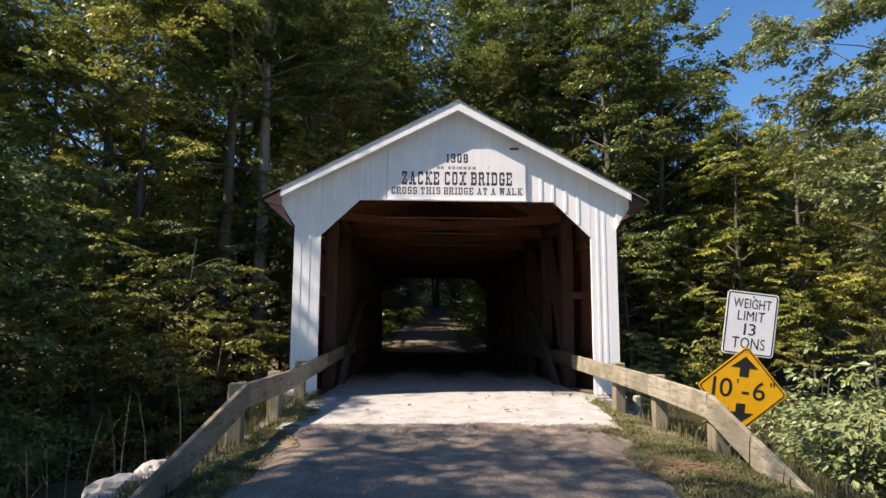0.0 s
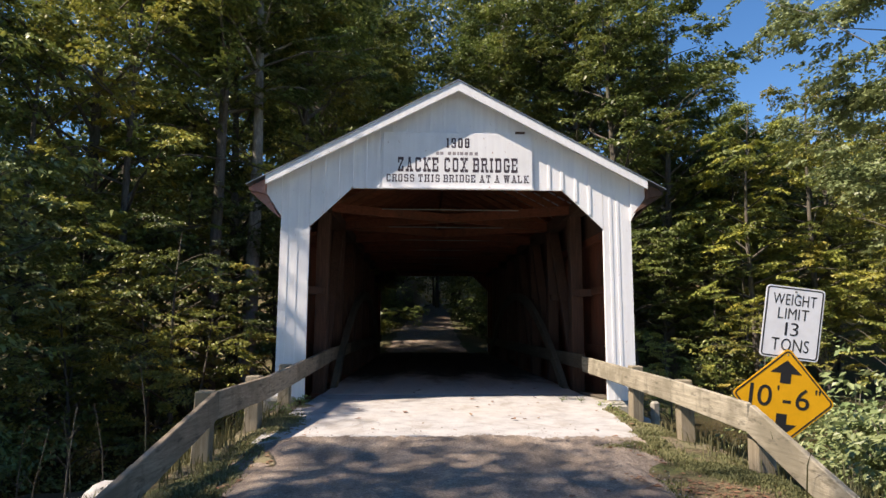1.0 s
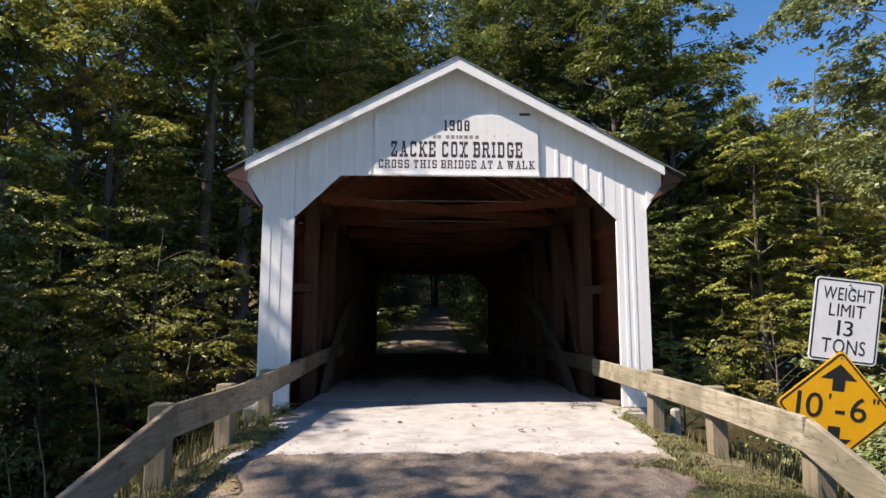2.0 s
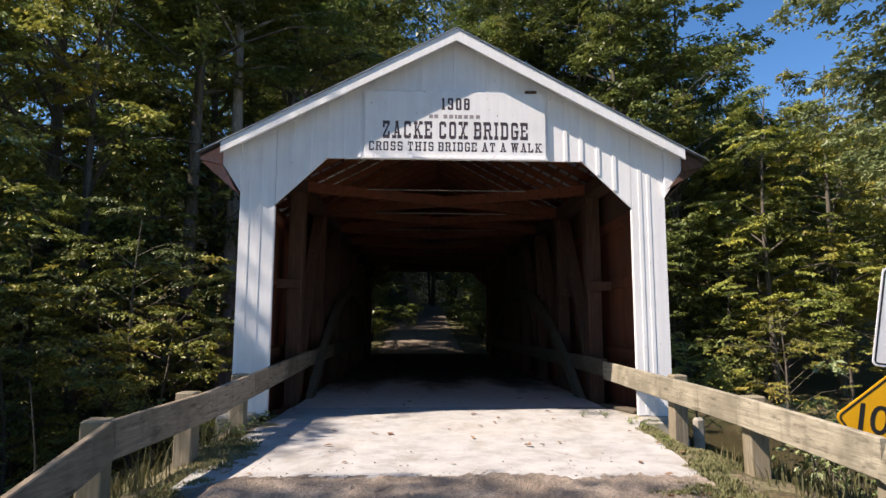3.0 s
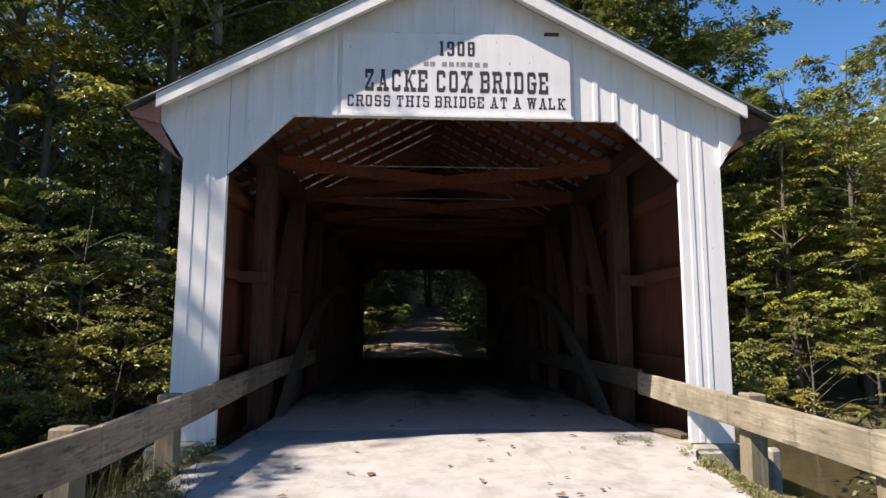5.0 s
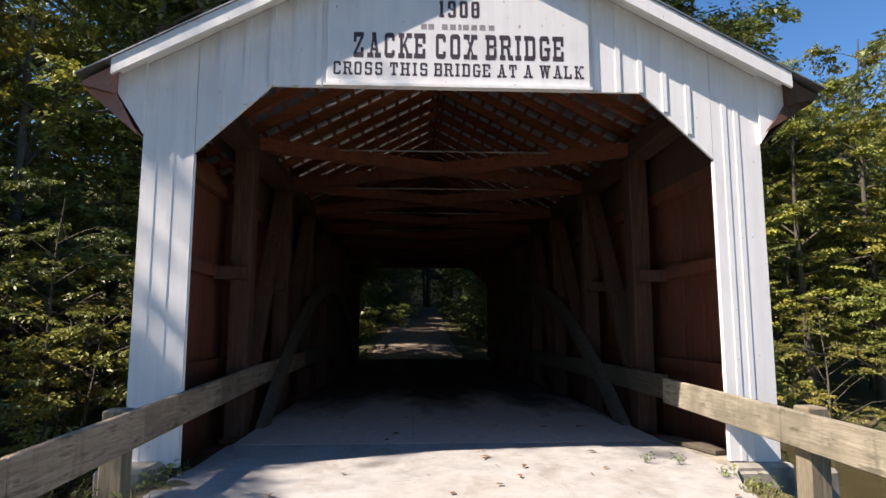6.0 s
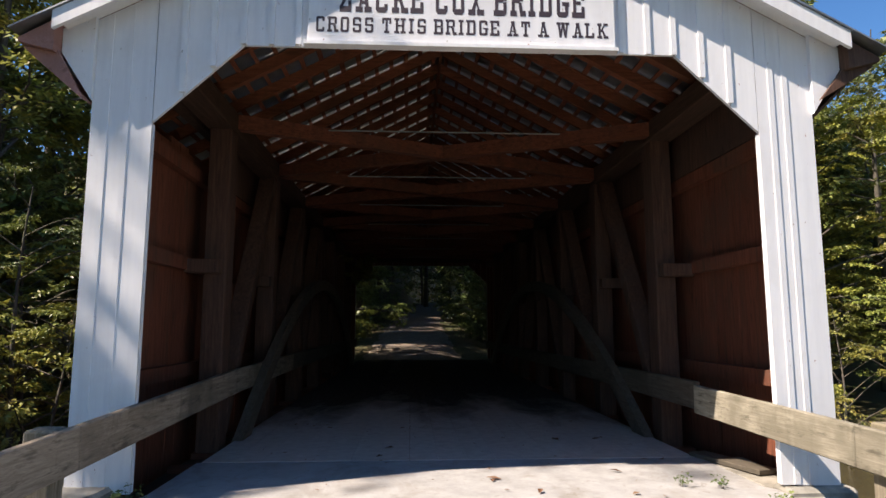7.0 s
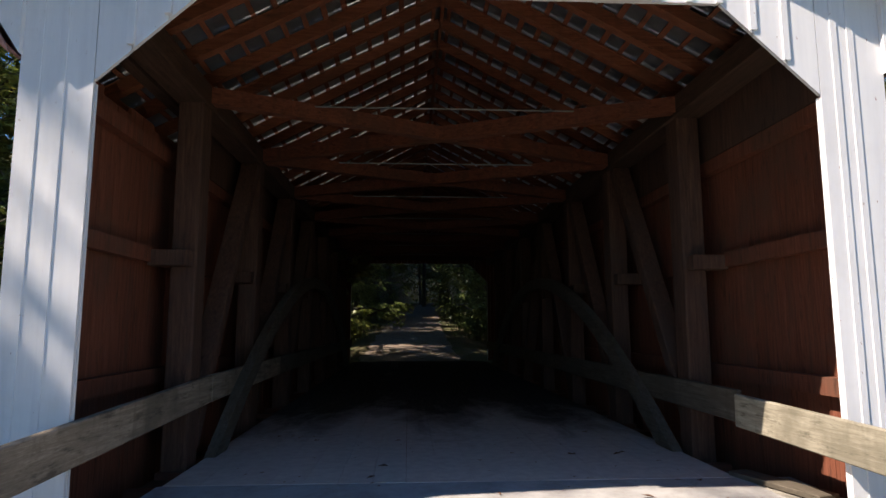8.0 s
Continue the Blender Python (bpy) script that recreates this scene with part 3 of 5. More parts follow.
def portal(y, face, name, label):
    """A board-and-batten gable wall; face is -1 where it looks to -y."""
    rng = random.Random(11 if face < 0 else 12)
    bm = bmesh.new()
    back = y - face * 0.032
    for s in (-1, 1):                                   # framing behind the boards
        box(bm, *sorted((s * (WO - 0.16), s * (WO - 0.035))), *sorted((back, back - face * 0.12)), 0.0, 3.2)
    box(bm, -2.3, 2.3, *sorted((back, back - face * 0.09)), TOPZ + 0.12, TOPZ + 0.27)
    wall = part(name, bm, M_POST, bridge, label)
    for s in (-1, 1):
        e = board_edges(s)
        for i in range(len(e) - 1):
            a, b = e[i] + 0.003, e[i + 1] - 0.003
            dip = rng.uniform(-0.012, 0.008)
            a_low, b_low = above_opening(a + 0.001), above_opening(b)
            if e[i] >= W - 1e-4:
                a_low = b_low = 0.045 + dip
            bm = bmesh.new()
            pts = [(s * a, a_low), (s * b, b_low), (s * b, under_rake(b)), (s * a, under_rake(a))]
            prism(bm, pts, y, y - face * (0.028 + rng.uniform(0, 0.003)))
            part("board", bm, M_WHITE, wall)
            if face > 0:
                bm = bmesh.new()
                prism(bm, pts, y - 0.035, y - 0.05)
                part("lining_board", bm, M_RED, wall, "unpainted inner boarding")
        for i in range(1, len(e) - 1):
            x = e[i] + rng.uniform(-0.006, 0.006)
            if abs(e[i] - W) < 1e-4:
                continue
            lo = max(above_opening(x - 0.028), above_opening(x + 0.028)) + rng.uniform(0.002, 0.01)
            if abs(x) < 1.28:
                lo = 4.49 if face < 0 else lo
            bm = bmesh.new()
            thick = 0.007 if x > W else (0.012 if s > 0 else 0.03)
            box(bm, *sorted((s * (x - 0.023), s * (x + 0.023))), *sorted((y, y + face * thick)), lo, under_rake(x) - 0.01)
            part("batten", bm, M_WHITE, wall)
    bm = bmesh.new()                                    # batten on the centre line
    box(bm, -0.027, 0.027, *sorted((y, y + face * 0.03)), 4.49 if face < 0 else TOPZ, under_rake(0.03) - 0.02)
    part("batten", bm, M_WHITE, wall)
    for s in (-1, 1):                                   # thin edge trims of the opening and the corners
        bm = bmesh.new()
        box(bm, *sorted((s * (W - 0.003), s * (W + 0.018))), *sorted((y - face * 0.031, y - face * 0.05)), 0.05, SHZ - 0.01)
        part("jamb_trim", bm, M_WHITE, wall)
    return wall


portal(0.0, -1, "portal_wall", "white board-and-batten gable with clipped opening corners")
portal(LONG, 1, "portal_wall", "white board-and-batten gable with clipped opening corners")


def side_walls():
    rng = random.Random(3)
    for s in (-1, 1):
        bm = bmesh.new()
        box(bm, *sorted((s * 2.80, s * 2.895)), 0.16, LONG - 0.16, 2.88, 3.02)
        wall = part("side_wall", bm, M_RED, bridge, "red-brown vertical plank siding on timber girts")
        for z in (0.80, 1.93):
            bm = bmesh.new()
            box(bm, *sorted((s * 2.80, s * 2.895)), 0.16, LONG - 0.16, z - 0.07, z + 0.07)
            part("girt", bm, M_RED, wall)
        # closes the right eave; on the left added only to keep skylight out
        bm = bmesh.new()
        box(bm, *sorted((s * 2.80, s * 2.835)), 0.16 if s > 0 else 3.4, LONG - 0.16, 3.03, 3.62)
        part("frieze_board", bm, M_POST, wall)
        meshes = []
        for k in range(8):
            bm = bmesh.new()
            w = 0.242
            top = 3.22 + rng.uniform(-0.07, 0.07)
            v = box(bm, -0.013, 0.013, 0, w, -0.55 + rng.uniform(-0.05, 0.05), top)
            v[6].co.z += rng.uniform(-0.03, 0.03)
            tidy(bm)
            me = bpy.data.meshes.new("board")
            bm.to_mesh(me)
            bm.free()
            me.materials.append(M_RED)
            meshes.append(me)
        y = 0.035
        while y < LONG - 0.28:
            ob = new("board", rng.choice(meshes))
            ob.parent = wall
            ob.matrix_basis = pose(s * (2.915 + rng.uniform(-0.003, 0.003)), y, 0, 0, 0, rng.uniform(-0.4, 0.4))
            y += 0.2475


def trusses():
    posts = [2.15 + i * (LONG - 4.3) / 6 for i in range(7)]
    for s in (-1, 1):
        x = s * 2.56
        dy = 0.2 if s > 0 else 0.0
        for y in (p + dy * (1 - 2 * i / 6) for i, p in enumerate(posts)):
            bm = bmesh.new()
            box(bm, x - 0.12, x + 0.12, y - 0.14, y + 0.14, -0.3, 3.48)
            part("post", bm, M_POST, bridge, bevel=0.012)
            bm = bmesh.new()                               # blocking between post and girt
            box(bm, *sorted((s * 2.47, s * 2.83)), y - 0.30, y - 0.145, 1.83, 1.98)
            part("blocking", bm, M_POST, bridge, bevel=0.006)
        for i in range(6):
            lo, hi = (posts[i], posts[i + 1]) if i < 3 else (posts[i + 1], posts[i])
            k = 1 if i < 3 else -1
            bm = bmesh.new()
            beam(bm, (x, lo + 0.14 * k, 0.12), (x, hi - 0.16 * k, 3.42), 0.16, 0.22, (1, 0, 0))
            part("brace", bm, M_POST, bridge, bevel=0.01)
        bm = bmesh.new()                                   # the arch, in chords
        n = 22
        ys = [2.30 + (LONG - 4.6) * i / n for i in range(n + 1)]
        k = 0.0486
        zs = [2.147 - k * (y - LONG / 2) ** 2 for y in ys]
        rings = []
        for y, z in zip(ys, zs):
            slope = -2 * k * (y - LONG / 2)
            nrm = Vector((0, -slope, 1)).normalized() * 0.105
            rings.append([bm.verts.new((s * a, y + o * nrm.y, z + o * nrm.z)) for a, o in ((2.27, -1), (2.38, -1), (2.38, 1), (2.27, 1))])
        for a, b in zip(rings, rings[1:]):
            for j in range(4):
                bm.faces.new((a[j], a[(j + 1) % 4], b[(j + 1) % 4], b[j]))
        bm.faces.new(rings[0])
        bm.faces.new(rings[-1][::-1])
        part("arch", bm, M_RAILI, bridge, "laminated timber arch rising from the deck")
        bm = bmesh.new()
        box(bm, *sorted((s * 2.41, s * 2.71)), 0.16, LONG - 0.16, 3.47, 3.70)
        part("top_chord", bm, M_BEAM_Y, bridge, bevel=0.012)
        bm = bmesh.new()
        box(bm, *sorted((s * 2.84, s * 2.96)), 0.05, LONG - 0.05, 3.56, 3.68)
        part("wall_plate", bm, M_BEAM_Y, bridge)
        bm = bmesh.new()
        box(bm, *sorted((s * 2.42, s * 2.72)), 0.34, LONG - 0.34, -0.42, -0.12)
        part("bottom_chord", bm, M_BEAM_Y, bridge)
        y = 1.23 if s > 0 else 5.81                        # rail boards along the posts, darker than the approach rails
        while y < LONG - 0.6:
            y2 = min(y + 4.66, LONG - 0.3)
            bm = bmesh.new()
            z = 0.665 if s < 0 else 0.585
            beam(bm, (s * 2.412, y + 0.004, z), (s * 2.412, y2, z), 0.052, 0.27)
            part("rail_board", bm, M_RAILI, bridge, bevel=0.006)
            y = y2
    for i in range(6):                                      # crossed bracing between the top chords
        y0, y1 = posts[i] + 0.05, posts[i + 1] - 0.05
        bm = bmesh.new()
        beam(bm, (-2.44, y0, 3.60), (2.44, y1, 3.60), 0.12, 0.17)
        part("lateral_brace", bm, M_BEAM, bridge)
        bm = bmesh.new()
        beam(bm, (-2.44, y1, 3.598), (2.44, y0, 3.598), 0.118, 0.172)
        part("lateral_brace", bm, M_BEAM, bridge)
    for y in posts:
        bm = bmesh.new()
        bmesh.ops.create_cone(bm, cap_ends=True, segments=8, radius1=0.011, radius2=0.011, depth=5.0, matrix=pose(0, y + 0.45, 3.66, 0, 90, 0))
        part("tie_rod", bm, M_STEEL, bridge, "thin steel tie rod")


def roofing():
    bm = bmesh.new()
    box(bm, -0.02, 0.02, 0.04, LONG - 0.04, RIDGE - 0.17, RIDGE - 0.02)
    roof = part("roof", bm, M_RAFT, bridge, "tin gable roof on spaced timber strips")
    rng = random.Random(21)
    bays = 30
    step = LONG / bays
    ex = 3.42
    nrm = Vector((PITCH, 0, 1)).normalized()
    for s in (-1, 1):
        for i in range(bays + 1):                           # rafters
            y = 0.06 + i * (LONG - 0.12) / bays
            bm = bmesh.new()
            beam(bm, (s * 0.02, y, RIDGE - 0.10), (s * 3.2, y, RIDGE - 0.10 - PITCH * 3.18), 0.05, 0.13)
            part("rafter", bm, M_RAFT, bridge)
        n = 17
        for i in range(n):                                  # laths along the roof
            x = 0.10 + (ex - 0.16) * i / (n - 1)
            bm = bmesh.new()
            c = Vector((s * x, 0, RIDGE - PITCH * x - 0.024))
            beam(bm, c + Vector((0, -0.12, 0)), c + Vector((0, LONG + 0.12, 0)), 0.055 + rng.uniform(-0.01, 0.012), 0.022, (s * nrm.x, 0, nrm.z))
            part("lath", bm, M_STRIP, roof)
        bm = bmesh.new()                                    # thin pale underlay below the tin
        bm.faces.new([bm.verts.new(p) for p in ((0, -0.1, RIDGE + 0.002), (s * ex, -0.1, RIDGE + 0.002 - PITCH * ex), (s * ex, LONG + 0.1, RIDGE + 0.002 - PITCH * ex), (0, LONG + 0.1, RIDGE + 0.002))])
        part("underlay", bm, M_UNDER, roof, "thin pale roof underlay")
        for i in range(bays):                               # wide boards up the slope with open gaps between
            y0 = i * step
            bm = bmesh.new()
            yc = y0 + 0.155 + rng.uniform(-0.012, 0.012)
            beam(bm, (s * 0.02, yc, RIDGE - 0.045), (s * ex, yc, RIDGE - 0.045 - PITCH * (ex - 0.02)), 0.30 + rng.uniform(-0.02, 0.02), 0.018)
            part("roof_board", bm, M_RAFT, roof)
            seam = 0.005 if s < 0 else 0.010
            spans = ((y0 - (0.235 if i == 0 else 0.004), y0 + 0.322 - seam), (y0 + 0.322 + seam + rng.uniform(-0.003, 0.003), y0 + step - 0.013 + (0.235 if i == bays - 1 else 0)))
            for ya, yb in spans:                            # roofing sheets, a hair apart
                bm = bmesh.new()
                top = Vector((s * 0.0, (ya + yb) / 2, RIDGE + 0.012))
                low = Vector((s * (ex + 0.05), (ya + yb) / 2, RIDGE + 0.012 - PITCH * (ex + 0.05)))
                beam(bm, top, low, yb - ya, 0.012)
                part("roof_sheet", bm, M_TIN, roof)
        for y, k in ((-0.203, -1), (LONG + 0.203, 1)):      # rake boards at both gables
            bm = bmesh.new()
            x1 = 3.16
            prism(bm, [(0, RIDGE), (s * x1, RIDGE - PITCH * x1), (s * x1, RIDGE - 0.145 - PITCH * x1), (0, RIDGE - 0.17)], y - 0.016, y + 0.016)
            part("rake_board", bm, M_WHITE, bridge, "white rake board under the roof edge")
            bm = bmesh.new()                                # boarded soffit behind it
            yc = y - k * 0.101
            beam(bm, (s * 0.005, yc, RIDGE - 0.075), (s * 3.14, yc, RIDGE - 0.075 - PITCH * 3.135), 0.198, 0.016)
            part("soffit", bm, M_WHITE, bridge)
            bm = bmesh.new()                                # return of the eave at the corner
            prism(bm, [(s * 2.922, 3.02), (s * 3.17, 3.40), (s * 3.17, RIDGE - 0.06 - PITCH * 3.17), (s * 2.922, RIDGE - 0.06 - PITCH * 2.922)], *sorted((y - k * 0.160, y - k * 0.20)))
            part("eave_return", bm, M_WHITE, bridge)
        bm = bmesh.new()                                    # red eave soffit boards
        beam(bm, (s * 3.19, 0.02, 3.235), (s * 3.19, LONG - 0.02, 3.235), 0.66, 0.02, (s * 0.69, 0, -0.72))
        for y0, y1 in ((-0.15, 0.0), (LONG, LONG + 0.15)):  # closed ends of the eave
            prism(bm, [(s * 3.175, 3.37), (s * 3.44, 3.435), (s * 3.44, 3.47), (s * 3.175, RIDGE - 0.03 - PITCH * 3.175)], y0, y1)
            prism(bm, [(s * 2.955, 3.0 if s < 0 else 3.12), (s * 3.44, 3.42), (s * 3.175, 3.40)], y0 + 0.06, y1 - 0.06)
        part("eave_board", bm, M_EAVE if s < 0 else M_POST, bridge, "faded red eave boards" if s < 0 else "weathered grey eave boards")
    bm = bmesh.new()
    for s in (-1, 1):
        beam(bm, (s * 0.07, -0.205, RIDGE + 0.03 - PITCH * 0.07), (s * 0.07, LONG + 0.205, RIDGE + 0.03 - PITCH * 0.07), 0.16, 0.006, (s * nrm.x, 0, nrm.z))
    part("ridge_cap", bm, M_TIN, roof)


def deck():
    rng = random.Random(2)
    bm = bmesh.new()
    box(bm, -0.15, 0.15, 0.36, LONG - 0.36, -0.62, -0.302)
    floor = part("floor", bm, M_BEAM_Y, bridge, "dusty plank deck with painted daylight fade, on floor joists")
    y = 1.34
    while y < LONG:
        bm = bmesh.new()
        box(bm, -2.7, 2.7, y, y + 0.12, -0.30, -0.062)
        part("joist", bm, M_BEAM, floor)
        y += 0.62
    bm = bmesh.new()                                        # loose ledge plank beside the mouth
    beam(bm, (2.43, 1.36, 0.012), (2.66, 0.52, 0.02), 0.20, 0.045)
    part("ledge_plank", bm, M_RAILI, bridge, "dusty loose plank beside the siding", bevel=0.006)
    n = 17
    wid = 4.72 / n
    for i in range(n):
        x = -2.36 + i * wid
        y = 1.26
        first = True
        while y < LONG - 0.05:
            ln = rng.uniform(3.0, 5.5) if not first else rng.uniform(1.6, 5.0)
            y2 = min(y + ln, LONG)
            if LONG - y2 < 0.8:
                y2 = LONG
            bm = bmesh.new()
            dz = rng.uniform(-0.004, 0.0)
            box(bm, x + 0.0015, x + wid - 0.0015, y + 0.002, y2 - 0.002, -0.06, dz)
            part("plank", bm, M_DECK, floor)
            y, first = y2, False


def name_board():
    bm = bmesh.new()
    box(bm, -1.262, 1.262, -0.045, -0.002, 3.535, 4.48)
    board = part("name_board", bm, M_WHITE, bridge, "white painted board with dark bridge name", bevel=0.004)
    bm = bmesh.new()
    box(bm, -1.285, 1.275, -0.085, -0.004, 3.505, 3.533)
    part("ledge", bm, M_WHITE, board)
    for words, cap, width, z, stem, slab in (("1908", 0.172, 0.39, 4.305, 0.20, 0.17), ("ZACKE COX BRIDGE", 0.252, 2.02, 3.925, 0.155, 0.195),
                                             ("CROSS THIS BRIDGE AT A WALK", 0.132, 2.39, 3.69, 0.155, 0.16)):
        slab_lettering(words, cap, width, stem, slab, M_INK, board, (0.0, -0.0458, z))
    bm = bmesh.new()
    box(bm, 0.98, 1.14, -0.062, -0.003, 4.482, 4.515)
    part("cleat", bm, M_POST, board, "small weathered wooden block", bevel=0.004)
    for x in (-0.37, -0.30, -0.17, -0.09, -0.01, 0.035, 0.115, 0.195, 0.285):
        bm = bmesh.new()                                    # a small line kept as bars
        box(bm, x, x + (0.03 if x == -0.01 else 0.055), -0.0462, -0.044, 4.095, 4.15)
        part("bar", bm, M_FAINT, board)


side_walls()
trusses()
roofing()
name_board()
deck()


# ---- guard rails on the approach ----
def guard_rail(s, knots, label):
    """Timber rail: boards from knot to knot (x, y, top), posts behind them."""
    top = thing("guard_rail", label, "guard rail", group="approach guard rails")
    for (xa, ya, za), (xb, yb, zb) in zip(knots, knots[1:]):
        bm = bmesh.new()
        beam(bm, (xa, ya - 0.003, za - 0.135), (xb, yb + 0.003, zb - 0.135), 0.055, 0.27)
        part("rail_board", bm, M_RAIL if s > 0 else M_RAIL_SHADE, top, bevel=0.008)
    return top


def rail_post(parent, x, y, z0, z1, tilt=0.0, w=0.17):
    bm = bmesh.new()
    box(bm, -w / 2, w / 2, -w / 2, w / 2, z0, z1)
    ob = part("post", bm, M_RPOST, parent, bevel=0.012)
    ob.matrix_basis = pose(x, y, 0, tilt, tilt * 0.7, 3 * tilt)


rail_r = guard_rail(1, [(2.385, 1.22, 0.690), (2.432, -0.90, 0.642), (2.47, -2.60, 0.600), (2.44, -4.40, 0.545), (2.52, -6.3, -0.20)],
                    "weathered timber guard rail with end sloping to ground")
rail_l = guard_rail(-1, [(-2.405, 5.8, 0.80), (-2.41, 2.5, 0.775), (-2.44, -0.83, 0.665), (-2.475, -2.33, 0.610), (-2.60, -3.86, 0.585), (-2.72, -6.9, -0.12)],
                    "weathered timber guard rail along the verge, warm shade in its colour")
for x, y, z1, t in ((2.56, -1.02, 0.665, 1), (2.60, -2.62, 0.60, -1), (2.56, -4.34, 0.40, 1)):
    rail_post(rail_r, x, y, -0.9, z1, t)
for x, y, z1, t in ((-2.57, -0.93, 0.665, 1), (-2.61, -2.42, 0.62, -1), (-2.73, -3.80, 0.585, 1.5)):
    rail_post(rail_l, x, y, -0.9, z1, t)


def stub(x, y, z0, z1, w, d, turn, label):
    bm = bmesh.new()
    box(bm, -w / 2, w / 2, -d / 2, d / 2, z0, z1)
    ob = part("concrete_stub", bm, M_DARKC, bevel=0.03)
    ob.matrix_basis = pose(x, y, 0, 0, 0, turn)
    tagged(ob, label, "concrete block")


stub(3.04, -0.50, -1.3, 0.09, 0.13, 0.10, 6, "short pale concrete stub beside the bridge corner")
stub(2.64, 0.60, -1.3, -0.012, 0.46, 1.42, 0, "grey concrete footing under the bridge corner")
stub(2.74, 0.03, -1.3, 0.034, 0.56, 0.24, 0, "grey concrete footing below the portal wall")
stub(-2.80, -0.10, -1.3, 0.10, 0.42, 0.5, -4, "pale concrete block under the bridge corner")


# ---- road signs ----
def rounded(bm, w, h, r, y0, y1, turn=0.0):
    pts = []
    for cx, cz, a0 in ((w / 2 - r, h / 2 - r, 0), (-w / 2 + r, h / 2 - r, 90), (-w / 2 + r, -h / 2 + r, 180), (w / 2 - r, -h / 2 + r, 270)):
        for k in range(5):
            a = radians(a0 + 22.5 * k)
            pts.append((cx + r * math.cos(a), cz + r * math.sin(a)))
    c, sn = math.cos(radians(turn)), math.sin(radians(turn))
    prism(bm, [(c * x - sn * z, sn * x + c * z) for x, z in pts], y0, y1)


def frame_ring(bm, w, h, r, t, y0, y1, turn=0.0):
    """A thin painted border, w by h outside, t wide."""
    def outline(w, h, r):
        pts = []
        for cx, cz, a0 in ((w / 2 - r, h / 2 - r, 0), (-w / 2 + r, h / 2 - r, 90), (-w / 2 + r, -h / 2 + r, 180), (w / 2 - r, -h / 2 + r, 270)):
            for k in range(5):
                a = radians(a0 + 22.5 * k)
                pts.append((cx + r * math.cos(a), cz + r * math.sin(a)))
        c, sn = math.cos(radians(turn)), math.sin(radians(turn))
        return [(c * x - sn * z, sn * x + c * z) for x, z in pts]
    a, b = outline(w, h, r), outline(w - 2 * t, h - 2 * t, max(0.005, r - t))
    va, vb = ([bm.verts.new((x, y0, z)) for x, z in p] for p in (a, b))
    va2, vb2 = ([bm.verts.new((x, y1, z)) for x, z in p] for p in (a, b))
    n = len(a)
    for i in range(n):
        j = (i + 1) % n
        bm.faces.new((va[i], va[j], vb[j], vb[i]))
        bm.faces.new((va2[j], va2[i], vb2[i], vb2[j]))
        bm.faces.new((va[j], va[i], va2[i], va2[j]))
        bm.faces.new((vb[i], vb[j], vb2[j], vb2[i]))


def road_signs():
    post = thing("sign_post", "steel road sign post leaning, with two sign plates", "road sign", (3.185, -3.552, 0))
    post.rotation_euler = (radians(5.8), radians(7.0), radians(-3.7))
    bm = bmesh.new()                                        # a U-channel post
    box(bm, -0.03, 0.03, 0.010, 0.016, -1.9, 1.62)
    box(bm, -0.035, -0.027, 0.010, 0.045, -1.9, 1.62)
    box(bm, 0.027, 0.035, 0.010, 0.045, -1.9, 1.62)
    part("post", bm, M_STEEL, post)
    bm = bmesh.new()
    rounded(bm, 0.61, 0.762, 0.04, 0.0, 0.006)
    white = part("weight_plate", bm, M_SIGNW, post, "white plate reading weight limit 13 tons")
    white.location = (0.0, 0, 1.30)
    bm = bmesh.new()
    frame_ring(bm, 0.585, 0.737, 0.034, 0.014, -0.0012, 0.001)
    part("border", bm, M_BLACK, white)
    for words, size, z, width in (("WEIGHT", 0.125, 0.242, 0.45), ("LIMIT", 0.125, 0.094, 0.32), ("13", 0.15, -0.068, 0.14), ("TONS", 0.14, -0.235, 0.39)):
        lettering(words, size * 0.93, width, M_BLACK, white, (0, -0.0008, z))
    bm = bmesh.new()
    rounded(bm, 0.762, 0.762, 0.05, -0.012, -0.006, 45)
    amber = part("clearance_plate", bm, M_SIGNY, post, "amber diamond plate reading 10 feet 6 inches")
    amber.location = (-0.014, -0.004, 0.50)
    bm = bmesh.new()
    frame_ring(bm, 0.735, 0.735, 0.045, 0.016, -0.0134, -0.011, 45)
    part("border", bm, M_BLACK, amber)
    lettering("10'-6\"", 0.225, 0.73, M_BLACK, amber, (0.01, -0.0129, 0.012), 0.004)
    for k in (1, -1):                                       # arrows that point up and down
        bm = bmesh.new()
        prism(bm, [(-0.055, k * 0.16), (0.055, k * 0.16), (0.055, k * 0.27), (-0.055, k * 0.27)][::k], -0.0134, -0.011)
        prism(bm, [(-0.165, k * 0.265), (0.165, k * 0.265), (0.0, k * 0.405)][::k], -0.0134, -0.011)
        part("arrow", bm, M_BLACK, amber)
    for x, z in ((0.0, 1.63), (-0.014, 0.96)):
        bm = bmesh.new()
        bmesh.ops.create_cone(bm, cap_ends=True, segments=10, radius1=0.012, radius2=0.009, depth=0.012, matrix=pose(x, -0.012, z, 90, 0, 0))
        part("bolt", bm, M_STEEL, post)


road_signs()


